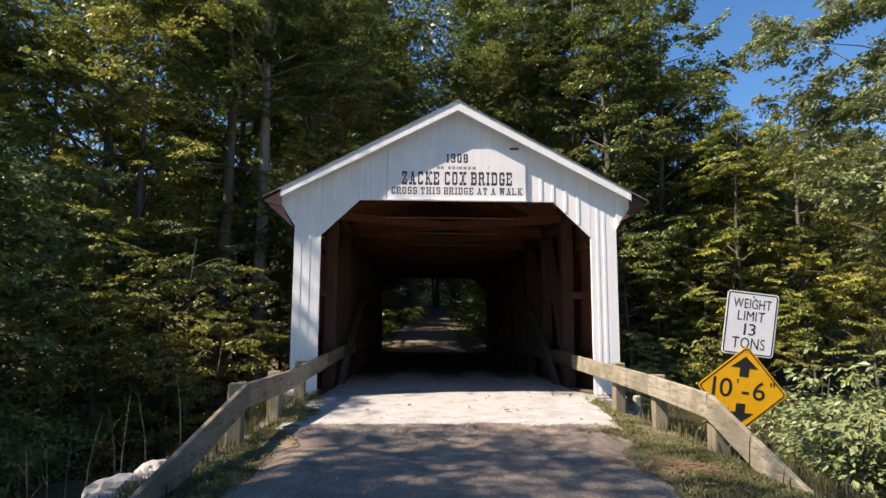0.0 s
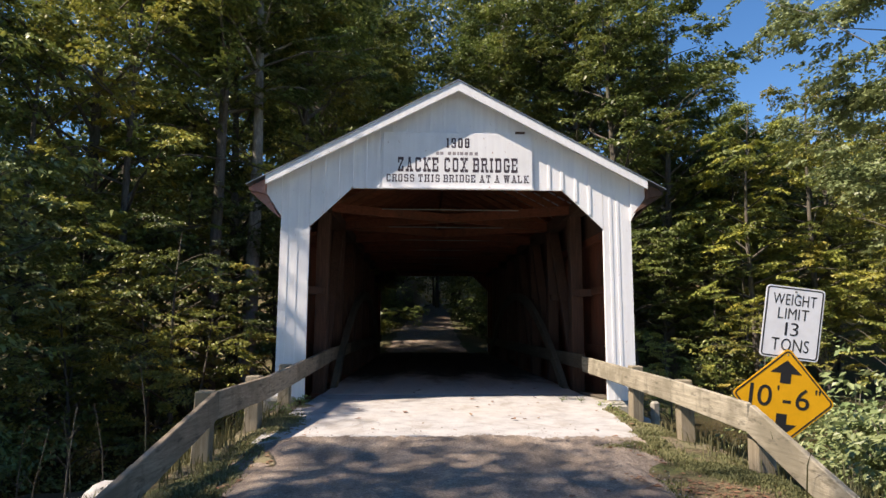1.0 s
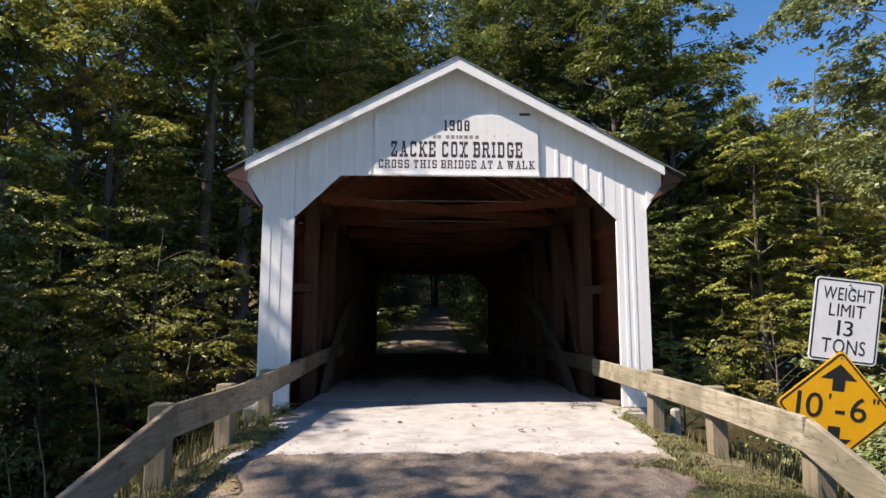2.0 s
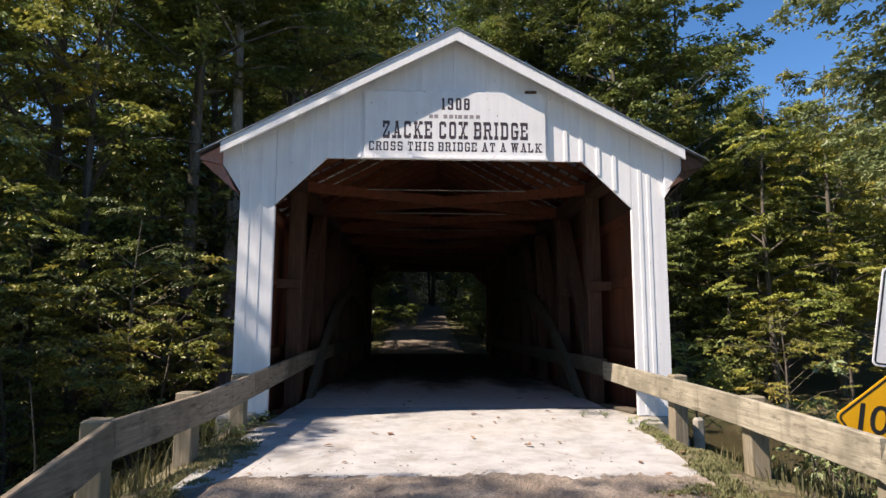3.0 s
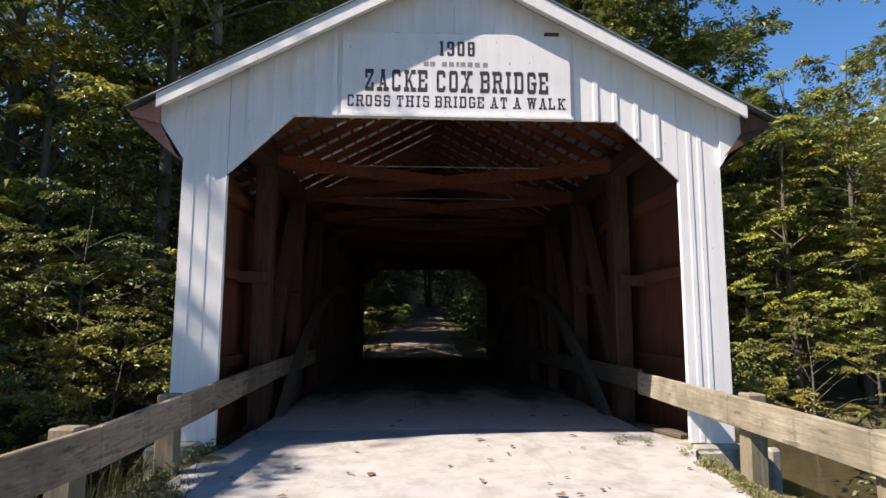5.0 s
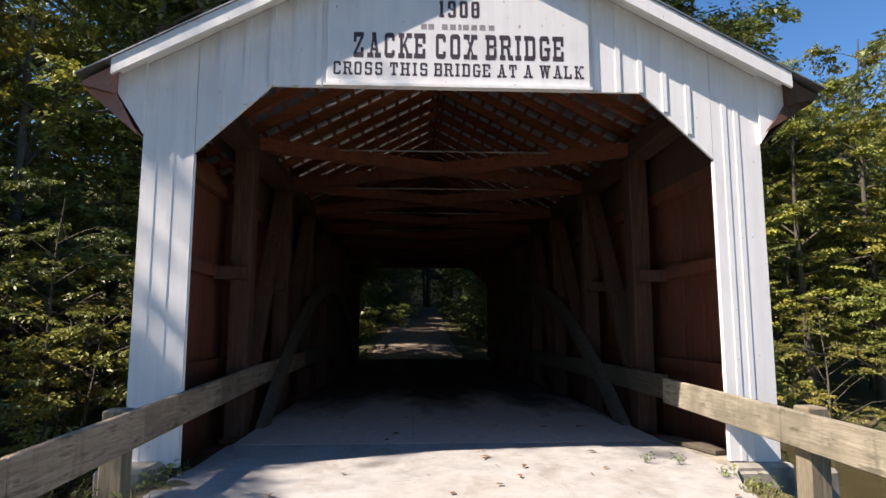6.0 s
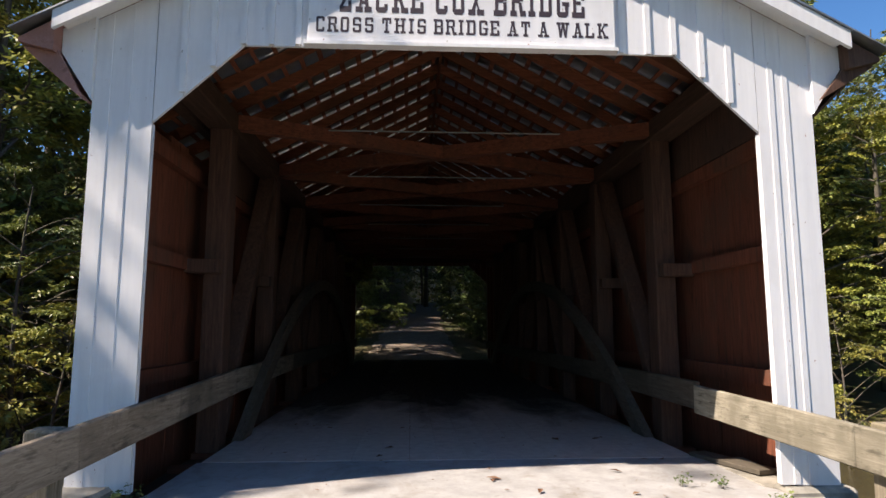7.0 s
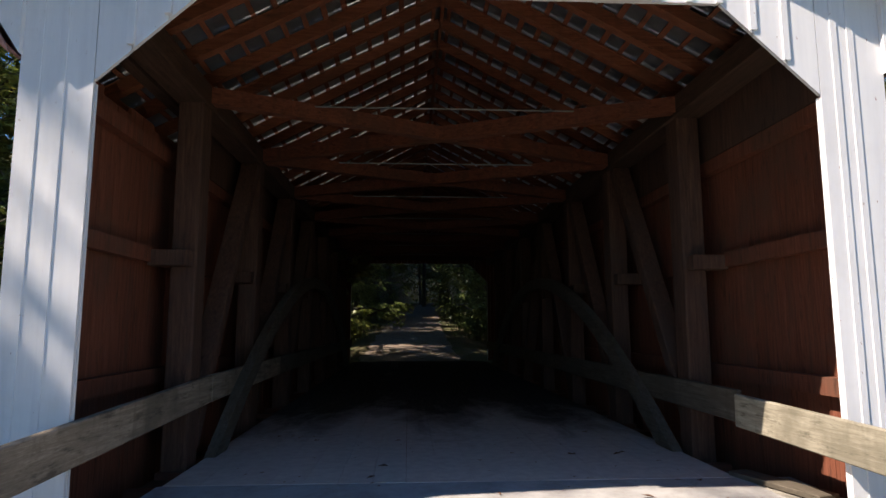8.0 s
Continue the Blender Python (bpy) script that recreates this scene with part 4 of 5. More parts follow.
# ---- trees and plants ----
def tube(verts, faces, path, radii, sides=7):
    """A tapered round limb along a path, added to the lists."""
    base = len(verts)
    for i, (p, r) in enumerate(zip(path, radii)):
        p = Vector(p)
        d = (Vector(path[min(i + 1, len(path) - 1)]) - Vector(path[max(i - 1, 0)])).normalized()
        a = d.orthogonal().normalized()
        b = d.cross(a)
        for k in range(sides):
            t = 2 * math.pi * k / sides
            verts.append(tuple(p + (a * math.cos(t) + b * math.sin(t)) * r))
    for i in range(len(path) - 1):
        for k in range(sides):
            j = (k + 1) % sides
            faces.append((base + i * sides + k, base + i * sides + j, base + (i + 1) * sides + j, base + (i + 1) * sides + k))


def leaves(rs, centres, heads, per, spread, flat, size, droop=0.0, single=False):
    """Leaves set along the twigs of flat fans, one fan at each centre, pointing along its heading."""
    m = len(centres)
    n = m * per
    c = np.repeat(centres, per, axis=0)
    head = np.repeat(heads + rs.normal(0, 0.55, m), per)
    reach = np.repeat(spread * 2.5 * rs.uniform(0.65, 1.35, m), per)
    slope = np.repeat(rs.normal(0.0, 0.34, m), per)
    cant = np.repeat(rs.normal(0, 0.22, m), per)
    fan = head + rs.randint(-2, 3, n) * 0.42 + rs.normal(0, 0.10, n)
    u = np.sqrt(rs.uniform(0.02, 1.0, n))
    far = u * reach
    side = far * np.sin(fan - head)
    p = c + np.stack([np.cos(fan) * far, np.sin(fan) * far, far * slope + side * cant - droop * far * u], 1)
    p = p - np.stack([np.cos(head), np.sin(head), 0 * head], 1) * (reach * 0.45)[:, None]
    p = p + rs.normal(0, 1, (n, 3)) * np.array([0.12, 0.12, 0.30 * flat]) * spread
    yaw = fan + rs.choice([-1.0, 1.0], n) * rs.uniform(0.2, 1.1, n)
    pit = rs.normal(-0.38, 0.36, n)
    rol = rs.normal(0, 0.5, n)
    d = np.stack([np.cos(yaw) * np.cos(pit), np.sin(yaw) * np.cos(pit), np.sin(pit)], 1)
    s0 = np.stack([-np.sin(yaw), np.cos(yaw), np.zeros(n)], 1)
    up = np.cross(d, s0)
    s = s0 * np.cos(rol)[:, None] + up * np.sin(rol)[:, None]
    nn = np.cross(s, d)
    ln = size * rs.uniform(0.6, 1.35, n)[:, None]
    w = ln * rs.uniform(0.42, 0.66, n)[:, None]
    if single:
        v = np.stack([p + s * w * 0.6, p - s * w * 0.6, p + d * ln], 1).reshape(-1, 3)
        return v, np.arange(3 * n).reshape(-1, 3)
    v = np.stack([p, p + d * ln * 0.45 + s * w * 0.5 - nn * ln * 0.10, p + d * ln, p + d * ln * 0.45 - s * w * 0.5 - nn * ln * 0.10], 1).reshape(-1, 3)
    i = np.arange(n)[:, None] * 4
    f = np.concatenate([i + np.array([0, 1, 2]), i + np.array([0, 2, 3])], 1).reshape(-1, 3)
    return v, f


def tree(seed, height, radius, crown_from, sprays, per, size, leaf_mat, bark_mat, trunk_r, lean=0.0, spread=0.42, flat=0.38, limbs=16, label="", droop=0.15, single=False, fork=0.0):
    """A tree of its own: trunk with limbs, and a crown of many small leaves with gaps."""
    rng, rs = random.Random(seed), np.random.RandomState(seed)
    top = thing("tree", label, "tree")
    verts, faces = [], []
    path = []
    for i in range(9):
        t = i / 8
        path.append((lean * t * height + 0.25 * t * math.sin(3 * t + seed), 0.25 * t * math.sin(4.1 * t + 2 * seed), t * height * 0.96 - 0.5 * (i == 0)))
    tube(verts, faces, path, [trunk_r * (1.25 if i == 0 else 1 - 0.88 * i / 8) for i in range(9)], 9)
    if fork:                                                # a second stem that parts from the trunk
        o = Vector(path[0]).lerp(Vector(path[8]), fork)
        k = trunk_r * (1 - 0.88 * fork)
        tube(verts, faces, [o, o + Vector((-0.35, 0.1, 0.9)), o + Vector((-0.75, 0.2, 2.3)), o + Vector((-1.3, 0.3, 4.6))], [k * 0.9, k * 0.75, k * 0.65, k * 0.3], 8)
    centres, heads = [], []
    for k in range(limbs):
        t = crown_from + (0.97 - crown_from) * (k + rng.random()) / limbs
        i = min(7, int(t * 8))
        u = t * 8 - i
        o = Vector(path[i]).lerp(Vector(path[i + 1]), u)
        prof = math.sin(math.pi * min(1, 0.18 + 0.82 * (t - crown_from) / (1 - crown_from))) ** 0.7
        ln = radius * prof * rng.uniform(0.6, 1.1) + 0.3
        az = k * 2.4 + rng.uniform(-0.5, 0.5)
        rise = rng.uniform(0.15, 0.85)
        d = Vector((math.cos(az), math.sin(az), rise))
        limb = [o, o + d * ln * 0.35 + Vector((0, 0, 0.05 * ln)), o + d * ln * 0.7 + Vector((rng.uniform(-.2, .2), rng.uniform(-.2, .2), 0)), o + d * ln + Vector((0, 0, -0.12 * ln))]
        r0 = max(0.018, trunk_r * (1 - 0.85 * t) * 0.45)
        tube(verts, faces, limb, [r0, r0 * 0.7, r0 * 0.45, r0 * 0.15], 5)
        for m in range(3):
            s0 = rng.uniform(0.35, 0.9)
            p = limb[0].lerp(limb[3], s0)
            e = p + Vector((math.cos(az + rng.uniform(-1.3, 1.3)), math.sin(az + rng.uniform(-1.3, 1.3)), rng.uniform(-0.1, 0.4))) * ln * 0.28
            tube(verts, faces, [p, p.lerp(e, 0.5) + Vector((0, 0, 0.04)), e], [r0 * 0.4, r0 * 0.25, 0.006], 4)
            for q in range(max(1, sprays // (limbs * 4))):
                c = p.lerp(e, rng.uniform(0.3, 1.15))
                centres.append((c.x + rng.gauss(0, 0.18 * radius / 3), c.y + rng.gauss(0, 0.18 * radius / 3), c.z + rng.gauss(0.05, 0.12 * radius / 3)))
                heads.append(math.atan2(e.y - p.y, e.x - p.x))
        for q in range(max(1, sprays // (limbs * 4))):
            c = limb[0].lerp(limb[3], rng.uniform(0.45, 1.08))
            centres.append((c.x + rng.gauss(0, 0.25), c.y + rng.gauss(0, 0.25), c.z + rng.gauss(0.1, 0.2)))
            heads.append(az)
    trunk = arrays("trunk", verts, faces, bark_mat, top)
    for p in trunk.data.polygons:
        p.use_smooth = True
    v, f = leaves(rs, np.array(centres), np.array(heads), per, spread, flat, size, droop, single)
    arrays("crown", v, f, leaf_mat, top)
    return top


def bush(seed, height, radius, sprays, per, size, leaf_mat, label, name="bush", stems=9, spread=0.22, flat=0.5):
    rng, rs = random.Random(seed), np.random.RandomState(seed)
    top = thing(name, label, "bush")
    centres = []
    for k in range(stems):
        verts, faces = [], []
        az = 2.4 * k + rng.uniform(-0.4, 0.4)
        out = radius * rng.uniform(0.25, 1.0)
        h = height * rng.uniform(0.55, 1.0)
        e = Vector((math.cos(az) * out, math.sin(az) * out, h))
        m = Vector((e.x * 0.35, e.y * 0.35, h * 0.6))
        tube(verts, faces, [(0, 0, -0.3), m, e], [0.022 * min(1, height), 0.015 * min(1, height), 0.005 * min(1, height)], 5)
        arrays("stem", verts, faces, M_BARK, top)
        for q in range(max(2, sprays // stems)):
            t = rng.uniform(0.15, 1.1)
            c = m.lerp(e, t) if t > 0.5 else Vector((0, 0, 0)).lerp(m, t + 0.5)
            centres.append((c.x + rng.gauss(0, 0.3 * radius), c.y + rng.gauss(0, 0.3 * radius), max(0.08, c.z + rng.gauss(0, 0.12 * height))))
    v, f = leaves(rs, np.array(centres), np.array([math.atan2(c[1], c[0]) for c in centres]), per, spread, flat, size, 0.2)
    arrays("foliage", v, f, leaf_mat, top)
    return top


def plant(ob, places, group):
    """Stand a thing and its copies at (x, y, scale, turn[, height])."""
    tagged(ob, group=group)
    for i, p in enumerate(places):
        x, y, sc, turn = p[:4]
        z = p[4] if len(p) > 4 else land_at(x, y) - 0.05
        m = pose(x, y, z, 0, 0, turn) @ Matrix.Scale(sc, 4)
        if i == 0:
            first = m
        else:
            c = copy_thing(ob, m)
            c.matrix_basis = m
    ob.matrix_basis = first


big_a = tree(1, 21, 4.8, 0.14, 420, 68, 0.165, M_LEAF, M_BARK, 0.30, 0.01, 0.29, 0.26, 34, "tall green deciduous tree in the creekside wood", 0.15, True)
big_b = tree(2, 18, 4.4, 0.10, 420, 86, 0.145, M_LEAF, M_BARK, 0.24, -0.015, 0.28, 0.26, 34, "tall leafy tree with dense green crown", 0.15, True)
turn_a = tree(3, 13, 3.6, 0.14, 230, 110, 0.11, M_LEAFY, M_BARK, 0.15, 0.02, 0.23, 0.20, 26, "slender tree with yellowing green leaves", 0.15, True)
mid_a = tree(4, 9, 3.0, 0.10, 150, 110, 0.11, M_LEAF, M_BARK, 0.10, -0.03, 0.21, 0.20, 24, "young understorey tree with layered green leaves", 0.15)
mid_y = tree(5, 7, 2.8, 0.10, 120, 90, 0.115, M_LEAFY, M_BARK, 0.08, 0.03, 0.24, 0.14, 22, "young maple with layered yellow-green sprays", 0.15)
pale = tree(6, 14, 4.6, 0.42, 720, 60, 0.12, M_LEAFP, M_BARKP, 0.15, -0.05, 0.20, 0.5, 30, "pale green walnut tree with drooping leaves", 0.35, True)
snag = tree(7, 22, 3.8, 0.60, 240, 90, 0.15, M_LEAF, M_BARKP, 0.33, 0.0, 0.30, 0.4, 20, "tall pale-barked sycamore with high crown", 0.15, True, 0.72)

tall = tree(8, 28, 4.8, 0.42, 420, 72, 0.165, M_LEAF, M_BARK, 0.27, 0.0, 0.29, 0.28, 34, "very tall tree with high green crown", 0.15, True)
plant(tall, [(-7.9, 11.6, 1.0, 160), (-5.8, 16.8, 1.0, 280), (4.6, 35.0, 0.9, 90), (-4.4, 22.5, 0.72, 10), (-4.2, 28.5, 0.8, 200), (4.4, 24.0, 0.72, 300), (-4.0, 38.5, 0.9, 30), (4.9, 44.0, 0.9, 200), (-4.2, 49.0, 0.95, 70), (5.6, 54.0, 1.0, 120), (-3.6, 58.0, 1.0, 0), (1.5, 72.0, 1.0, 40)], "creekside wood")
plant(big_a, [(-12.5, 11.5, 1.05, 20), (-16.5, 23.0, 1.2, 250),
              (4.9, 28.0, 1.2, 200), (10.3, 24.0, 1.35, 310), (-5.4, 26.5, 1.3, 190), (9.4, 58.0, 1.45, 20), (-7.6, 33.5, 1.3, 50), (-9.0, 57.0, 1.3, 70), (-10.5, 48.0, 1.3, 210), (-10.0, 66.0, 1.4, 330), (-13.0, 74.0, 1.5, 140), (-8.0, 75.0, 1.3, 260), (-17.0, 62.0, 1.5, 40), (-9.6, 38.5, 1.25, 20), (-3.5, 84.0, 1.4, 100), (4.5, 86.0, 1.4, 200), (16.5, 42.5, 1.15, 150), (21.0, 42.0, 0.85, 270), (25.0, 40.0, 0.75, 30)], "creekside wood")
plant(big_b, [(-8.0, 14.5, 1.1, 0), (-16.0, 7.5, 1.0, 100), (5.4, 23.5, 1.15, 190), (-10.5, 25.5, 1.25, 330), (7.4, 20.8, 1.25, 260), (11.6, 19.8, 1.12, 140), (-10.0, 42.0, 1.4, 140), (12.6, 36.0, 1.15, 80), (27.2, 33.0, 0.80, 30), (12.3, 25.5, 1.1, 10), (17.6, 28.0, 0.78, 200), (8.8, 18.8, 1.12, 60),
              (22.2, 33.0, 0.85, 100), (-4.9, 21.6, 1.12, 15)], "creekside wood")
plant(turn_a, [(-12.5, 8.6, 1.2, 170), (15.0, 19.5, 0.92, 80), (20.0, 21.0, 0.98, 220), (30.0, 27.5, 1.2, 10), (18.0, 23.5, 1.0, 150), (25.0, 27.0, 1.2, 35), (33.0, 24.0, 1.1, 200), (14.2, 17.4, 0.7, 120), (17.0, 20.5, 0.98, 310), (24.5, 21.5, 1.05, 60), (-10.2, 9.6, 1.35, 20), (12.8, 22.5, 1.0, 260), (22.5, 19.0, 0.9, 300), (-5.4, 15.2, 1.3, 130), (13.6, 15.6, 1.0, 50), (17.2, 17.0, 1.15, 330), (20.0, 14.0, 1.1, 200), (23.0, 24.0, 1.0, 100)], "turning trees")
plant(mid_a, [(-6.6, 5.6, 0.8, 0), (-9.6, 6.4, 0.75, 80), (-11.2, 7.4, 0.8, 200), (-9.0, 9.6, 0.9, 320), (-8.8, 0.4, 0.45, 120), (5.8, 18.5, 0.9, 200), (9.0, 17.0, 0.9, 290), (12.4, 16.5, 0.8, 15), (11.0, 18.5, 1.1, 20),
              (5.2, 26.0, 0.8, 220), (5.0, 30.5, 0.9, 160), (-5.8, 34.0, 0.9, 310)], "understorey")
plant(mid_y, [(-6.0, 5.0, 0.72, 10), (-8.2, 3.8, 0.75, 150), (-7.6, 6.4, 0.9, 200), (5.6, 5.2, 0.38, 100, -1.6), (12.6, 13.4, 0.7, 40), (16.5, 15.4, 0.95, 160),
              (17.5, 13.0, 0.95, 200), (20.5, 16.0, 1.1, 320), (23.5, 18.0, 1.2, 80)], "young maples")
broad = tree(11, 8, 2.3, 0.30, 150, 34, 0.17, M_LEAFP, M_BARK, 0.08, 0.04, 0.26, 0.4, 22, "young tree with large pale green leaves", 0.3)
plant(broad, [(-10.6, 2.2, 1.0, 40)], "broad-leaved saplings")
plant(pale, [(13.4, 4.6, 1.1, 60), (16.5, 7.5, 1.1, 200)], "pale trees")
plant(snag, [(-6.95, 12.7, 1.05, 0), (4.2, 25.0, 1.15, 90)], "sycamores")

# shade trees beside the road, behind the eye
shade = tree(9, 24, 4.6, 0.42, 360, 44, 0.20, M_LEAF, M_BARK, 0.26, 0.0, 0.36, 0.4, 30, "tall roadside tree that shades the approach", 0.15, True)
plant(shade, [(-16.5, -13.0, 0.95, 0), (-13.6, -16.0, 0.9, 220), (-18.5, -17.5, 1.0, 330), (-12.5, -21.0, 1.0, 100), (-15.3, -2.4, 0.92, 30), (-21.5, 5.5, 0.95, 190), (-20.0, 10.5, 0.95, 280), (-25.5, 9.0, 1.05, 20), (-27.0, 3.0, 1.0, 15), (-24.0, 12.5, 1.0, 250), (-17.5, -14.5, 0.9, 60),
              (14.0, -27.0, 0.9, 40), (20.0, -21.0, 0.9, 15), (9.0, -33.0, 1.0, 250), (-4.0, -40.0, 1.0, 130), (3.5, -46.0, 1.0, 70), (26.0, -12.0, 0.9, 310)], "roadside trees")
thin = tree(12, 20, 4.0, 0.42, 170, 44, 0.17, M_LEAF, M_BARK, 0.18, 0.0, 0.36, 0.4, 22, "thinly leaved roadside tree", 0.15, True)
plant(thin, [(-12.8, -9.6, 0.95, 190), (-10.6, -11.4, 0.95, 40), (-9.2, -10.2, 0.85, 300)], "thin roadside trees")
low = tree(10, 10, 3.4, 0.12, 340, 44, 0.16, M_LEAF, M_BARK, 0.13, 0.0, 0.34, 0.4, 24, "low dense tree on the shady bank", 0.15, True)
plant(low, [(-9.8, -2.6, 0.72, 10), (-9.4, 0.6, 0.70, 240), (-11.5, -5.2, 0.75, 130), (-13.6, -2.8, 1.05, 100), (-15.6, 0.4, 1.15, 200), (-17.6, -3.4, 1.2, 300), (-18.6, 3.0, 1.25, 60), (-12.4, 0.6, 0.8, 150), (-14.0, 4.4, 1.0, 20), (5.4, 42.0, 1.0, 40), (5.6, 48.0, 1.2, 90), (-8.5, 38.0, 1.0, 200), (-4.6, 49.5, 1.1, 20), (-6.0, 54.5, 1.2, 120), (6.2, 55.5, 1.2, 220), (5.0, 62.0, 1.1, 30), (-4.4, 63.0, 1.1, 130), (1.2, 78.0, 1.4, 10), (-3.0, 80.0, 1.5, 200), (5.0, 79.0, 1.5, 100),
            (4.4, 31.0, 0.7, 10), (4.9, 36.0, 0.8, 100), (-4.8, 43.0, 0.8, 220), (-4.6, 36.5, 0.8, 80), (14.0, 26.0, 1.3, 210), (-22.0, 17.0, 1.5, 60), (-26.0, 24.0, 1.6, 190), (-9.5, 13.5, 1.15, 20), (-12.4, 10.4, 0.9, 90), (-6.4, 14.6, 0.8, 300), (-12.0, 15.5, 1.3, 140), (18.2, 24.0, 1.4, 50), (15.4, 22.6, 1.3, 170)], "bank trees")


def far_wood():
    """The wood that closes the valley, too far off to pick out single trees."""
    rs = np.random.RandomState(88)
    n = 120000
    az = np.radians(rs.uniform(-52, 52, n))
    dist = 56 + 9 * np.abs(rs.normal(0, 1, n))
    lump = 1 + 0.10 * np.sin(23 * az) + 0.07 * np.sin(57 * az + 1) + 0.04 * np.sin(131 * az)
    high = np.interp(np.degrees(az), [-52, -2, 6, 13, 18, 52], [50, 48, 40, 27, 17.5, 16.5]) * lump
    p = np.stack([dist * np.sin(az), dist * np.cos(az) - 8, -1 + high * rs.random_sample(n) ** 0.85], 1)
    lane = (np.abs(p[:, 0] - 0.0007 * np.maximum(p[:, 1] - 18, 0) ** 2) < 5.5) & (p[:, 2] < 16) & (p[:, 1] > 18) & (p[:, 1] < 90)
    p[lane, 1] += 42                                        # the road's lane stays open
    a, b = rs.normal(0, 1, (n, 3)), rs.normal(0, 1, (n, 3))
    a, b = (q / np.linalg.norm(q, axis=1)[:, None] * rs.uniform(0.33, 0.6, n)[:, None] for q in (a, b))
    v = np.stack([p - a * 0.6, p + b * 0.6, p + a - b * 0.4], 1).reshape(-1, 3)
    tagged(arrays("far_wood", v, np.arange(3 * n).reshape(-1, 3), M_LEAF), "dense green wood closing the creek valley", "woodland", kind="stuff")


far_wood()

shrub = bush(31, 1.7, 0.95, 120, 26, 0.115, M_LEAFP, "leafy pale green shrub with broad leaves on the bank", stems=11, spread=0.16)
plant(shrub, [(5.1, -2.9, 1.0, 0), (6.0, -2.2, 1.2, 80), (6.7, -3.3, 1.3, 200), (7.6, -1.6, 1.2, 140)], "bank shrubs")
weed = bush(33, 2.1, 0.75, 46, 14, 0.12, M_LEAFP, "tall broad-leaved weed on the creek bank", name="weed", stems=8, spread=0.16, flat=0.8)
sprig = bush(34, 0.15, 0.11, 14, 7, 0.036, M_LEAF, "small green weed growing in a crack", name="small_weed", stems=6, spread=0.022, flat=0.7)
plant(sprig, [(2.22, -0.35, 0.7, 0, -0.02), (2.3, -0.8, 0.9, 80, -0.03), (2.05, 0.12, 0.6, 150, -0.004), (2.2, -1.5, 0.7, 210, -0.04), (-2.5, -0.5, 1.2, 20, -0.03), (-2.42, -0.15, 0.9, 120, -0.01), (-2.55, -1.1, 1.3, 260, -0.05), (1.75, 0.2, 0.6, 30, -0.004)], "crack weeds")
plant(weed, [(5.3, 0.5, 0.95, 0, -1.6), (6.0, 0.9, 1.05, 120, -1.8), (6.8, 0.4, 1.1, 240, -1.7)], "bank weeds")
scrub = bush(32, 1.6, 1.0, 150, 20, 0.10, M_LEAF, "dark green scrub on the shady bank")
plant(scrub, [(-7.4, -1.0, 0.9, 60), (-13.6, 3.0, 1.8, 20), (-15.2, 0.8, 1.8, 140), (-9.4, -2.0, 1.1, 130), (-5.4, 2.4, 0.9, 200), (-8.0, 1.2, 1.1, 280), (-9.8, 1.6, 1.3, 330), (-6.4, 3.0, 1.0, 100),
              (6.4, 18.5, 1.2, 40), (-4.6, 19.5, 1.1, 150), (8.0, 18.6, 1.4, 0), (12.0, 16.0, 1.4, 90), (8.8, 0.6, 1.2, 10), (10.4, -1.6, 1.5, 120), (9.6, 2.4, 1.3, 220), (6.8, 17.4, 1.5, 300), (-10.6, 12.6, 2.0, 30), (-8.2, 13.6, 1.8, 150), (-13.4, 9.4, 2.0, 270), (-11.6, 5.0, 1.5, 10), (-3.9, 30.0, 1.5, 20), (-5.6, 36.0, 2.0, 80), (-7.6, 41.0, 2.2, 140), (4.4, 39.0, 1.8, 260), (-3.9, 46.5, 2.0, 320), (4.6, 45.0, 2.0, 45), (3.9, 34.0, 1.6, 110), (3.4, 29.0, 1.3, 300)], "bank scrub")


def stalks():
    """Bare upright sprouts on the dark bank."""
    rng = random.Random(41)
    for k in range(11):
        top = thing("dead_stalk", "bare grey weed stalk on the shady bank", "plant", group="bare stalks")
        x, y = rng.uniform(-6.0, -3.6), rng.uniform(-4.6, -2.6)
        verts, faces = [], []
        h = rng.uniform(0.8, 1.5)
        lx, ly = rng.uniform(-0.18, 0.18), rng.uniform(-0.1, 0.1)
        tube(verts, faces, [(0, 0, -0.1), (lx * 0.3, ly * 0.3, h * 0.5), (lx, ly, h)], [0.008, 0.006, 0.0025], 5)
        for m in range(3):
            t = rng.uniform(0.4, 0.9)
            a = rng.uniform(0, 6.28)
            p = Vector((lx * t * t, ly * t * t, h * t))
            tube(verts, faces, [p, p + Vector((math.cos(a) * 0.12, math.sin(a) * 0.12, 0.15))], [0.004, 0.002], 4)
        arrays("stem", verts, faces, M_BARK, top)
        top.matrix_basis = pose(x, y, land_at(x, y))


stalks()


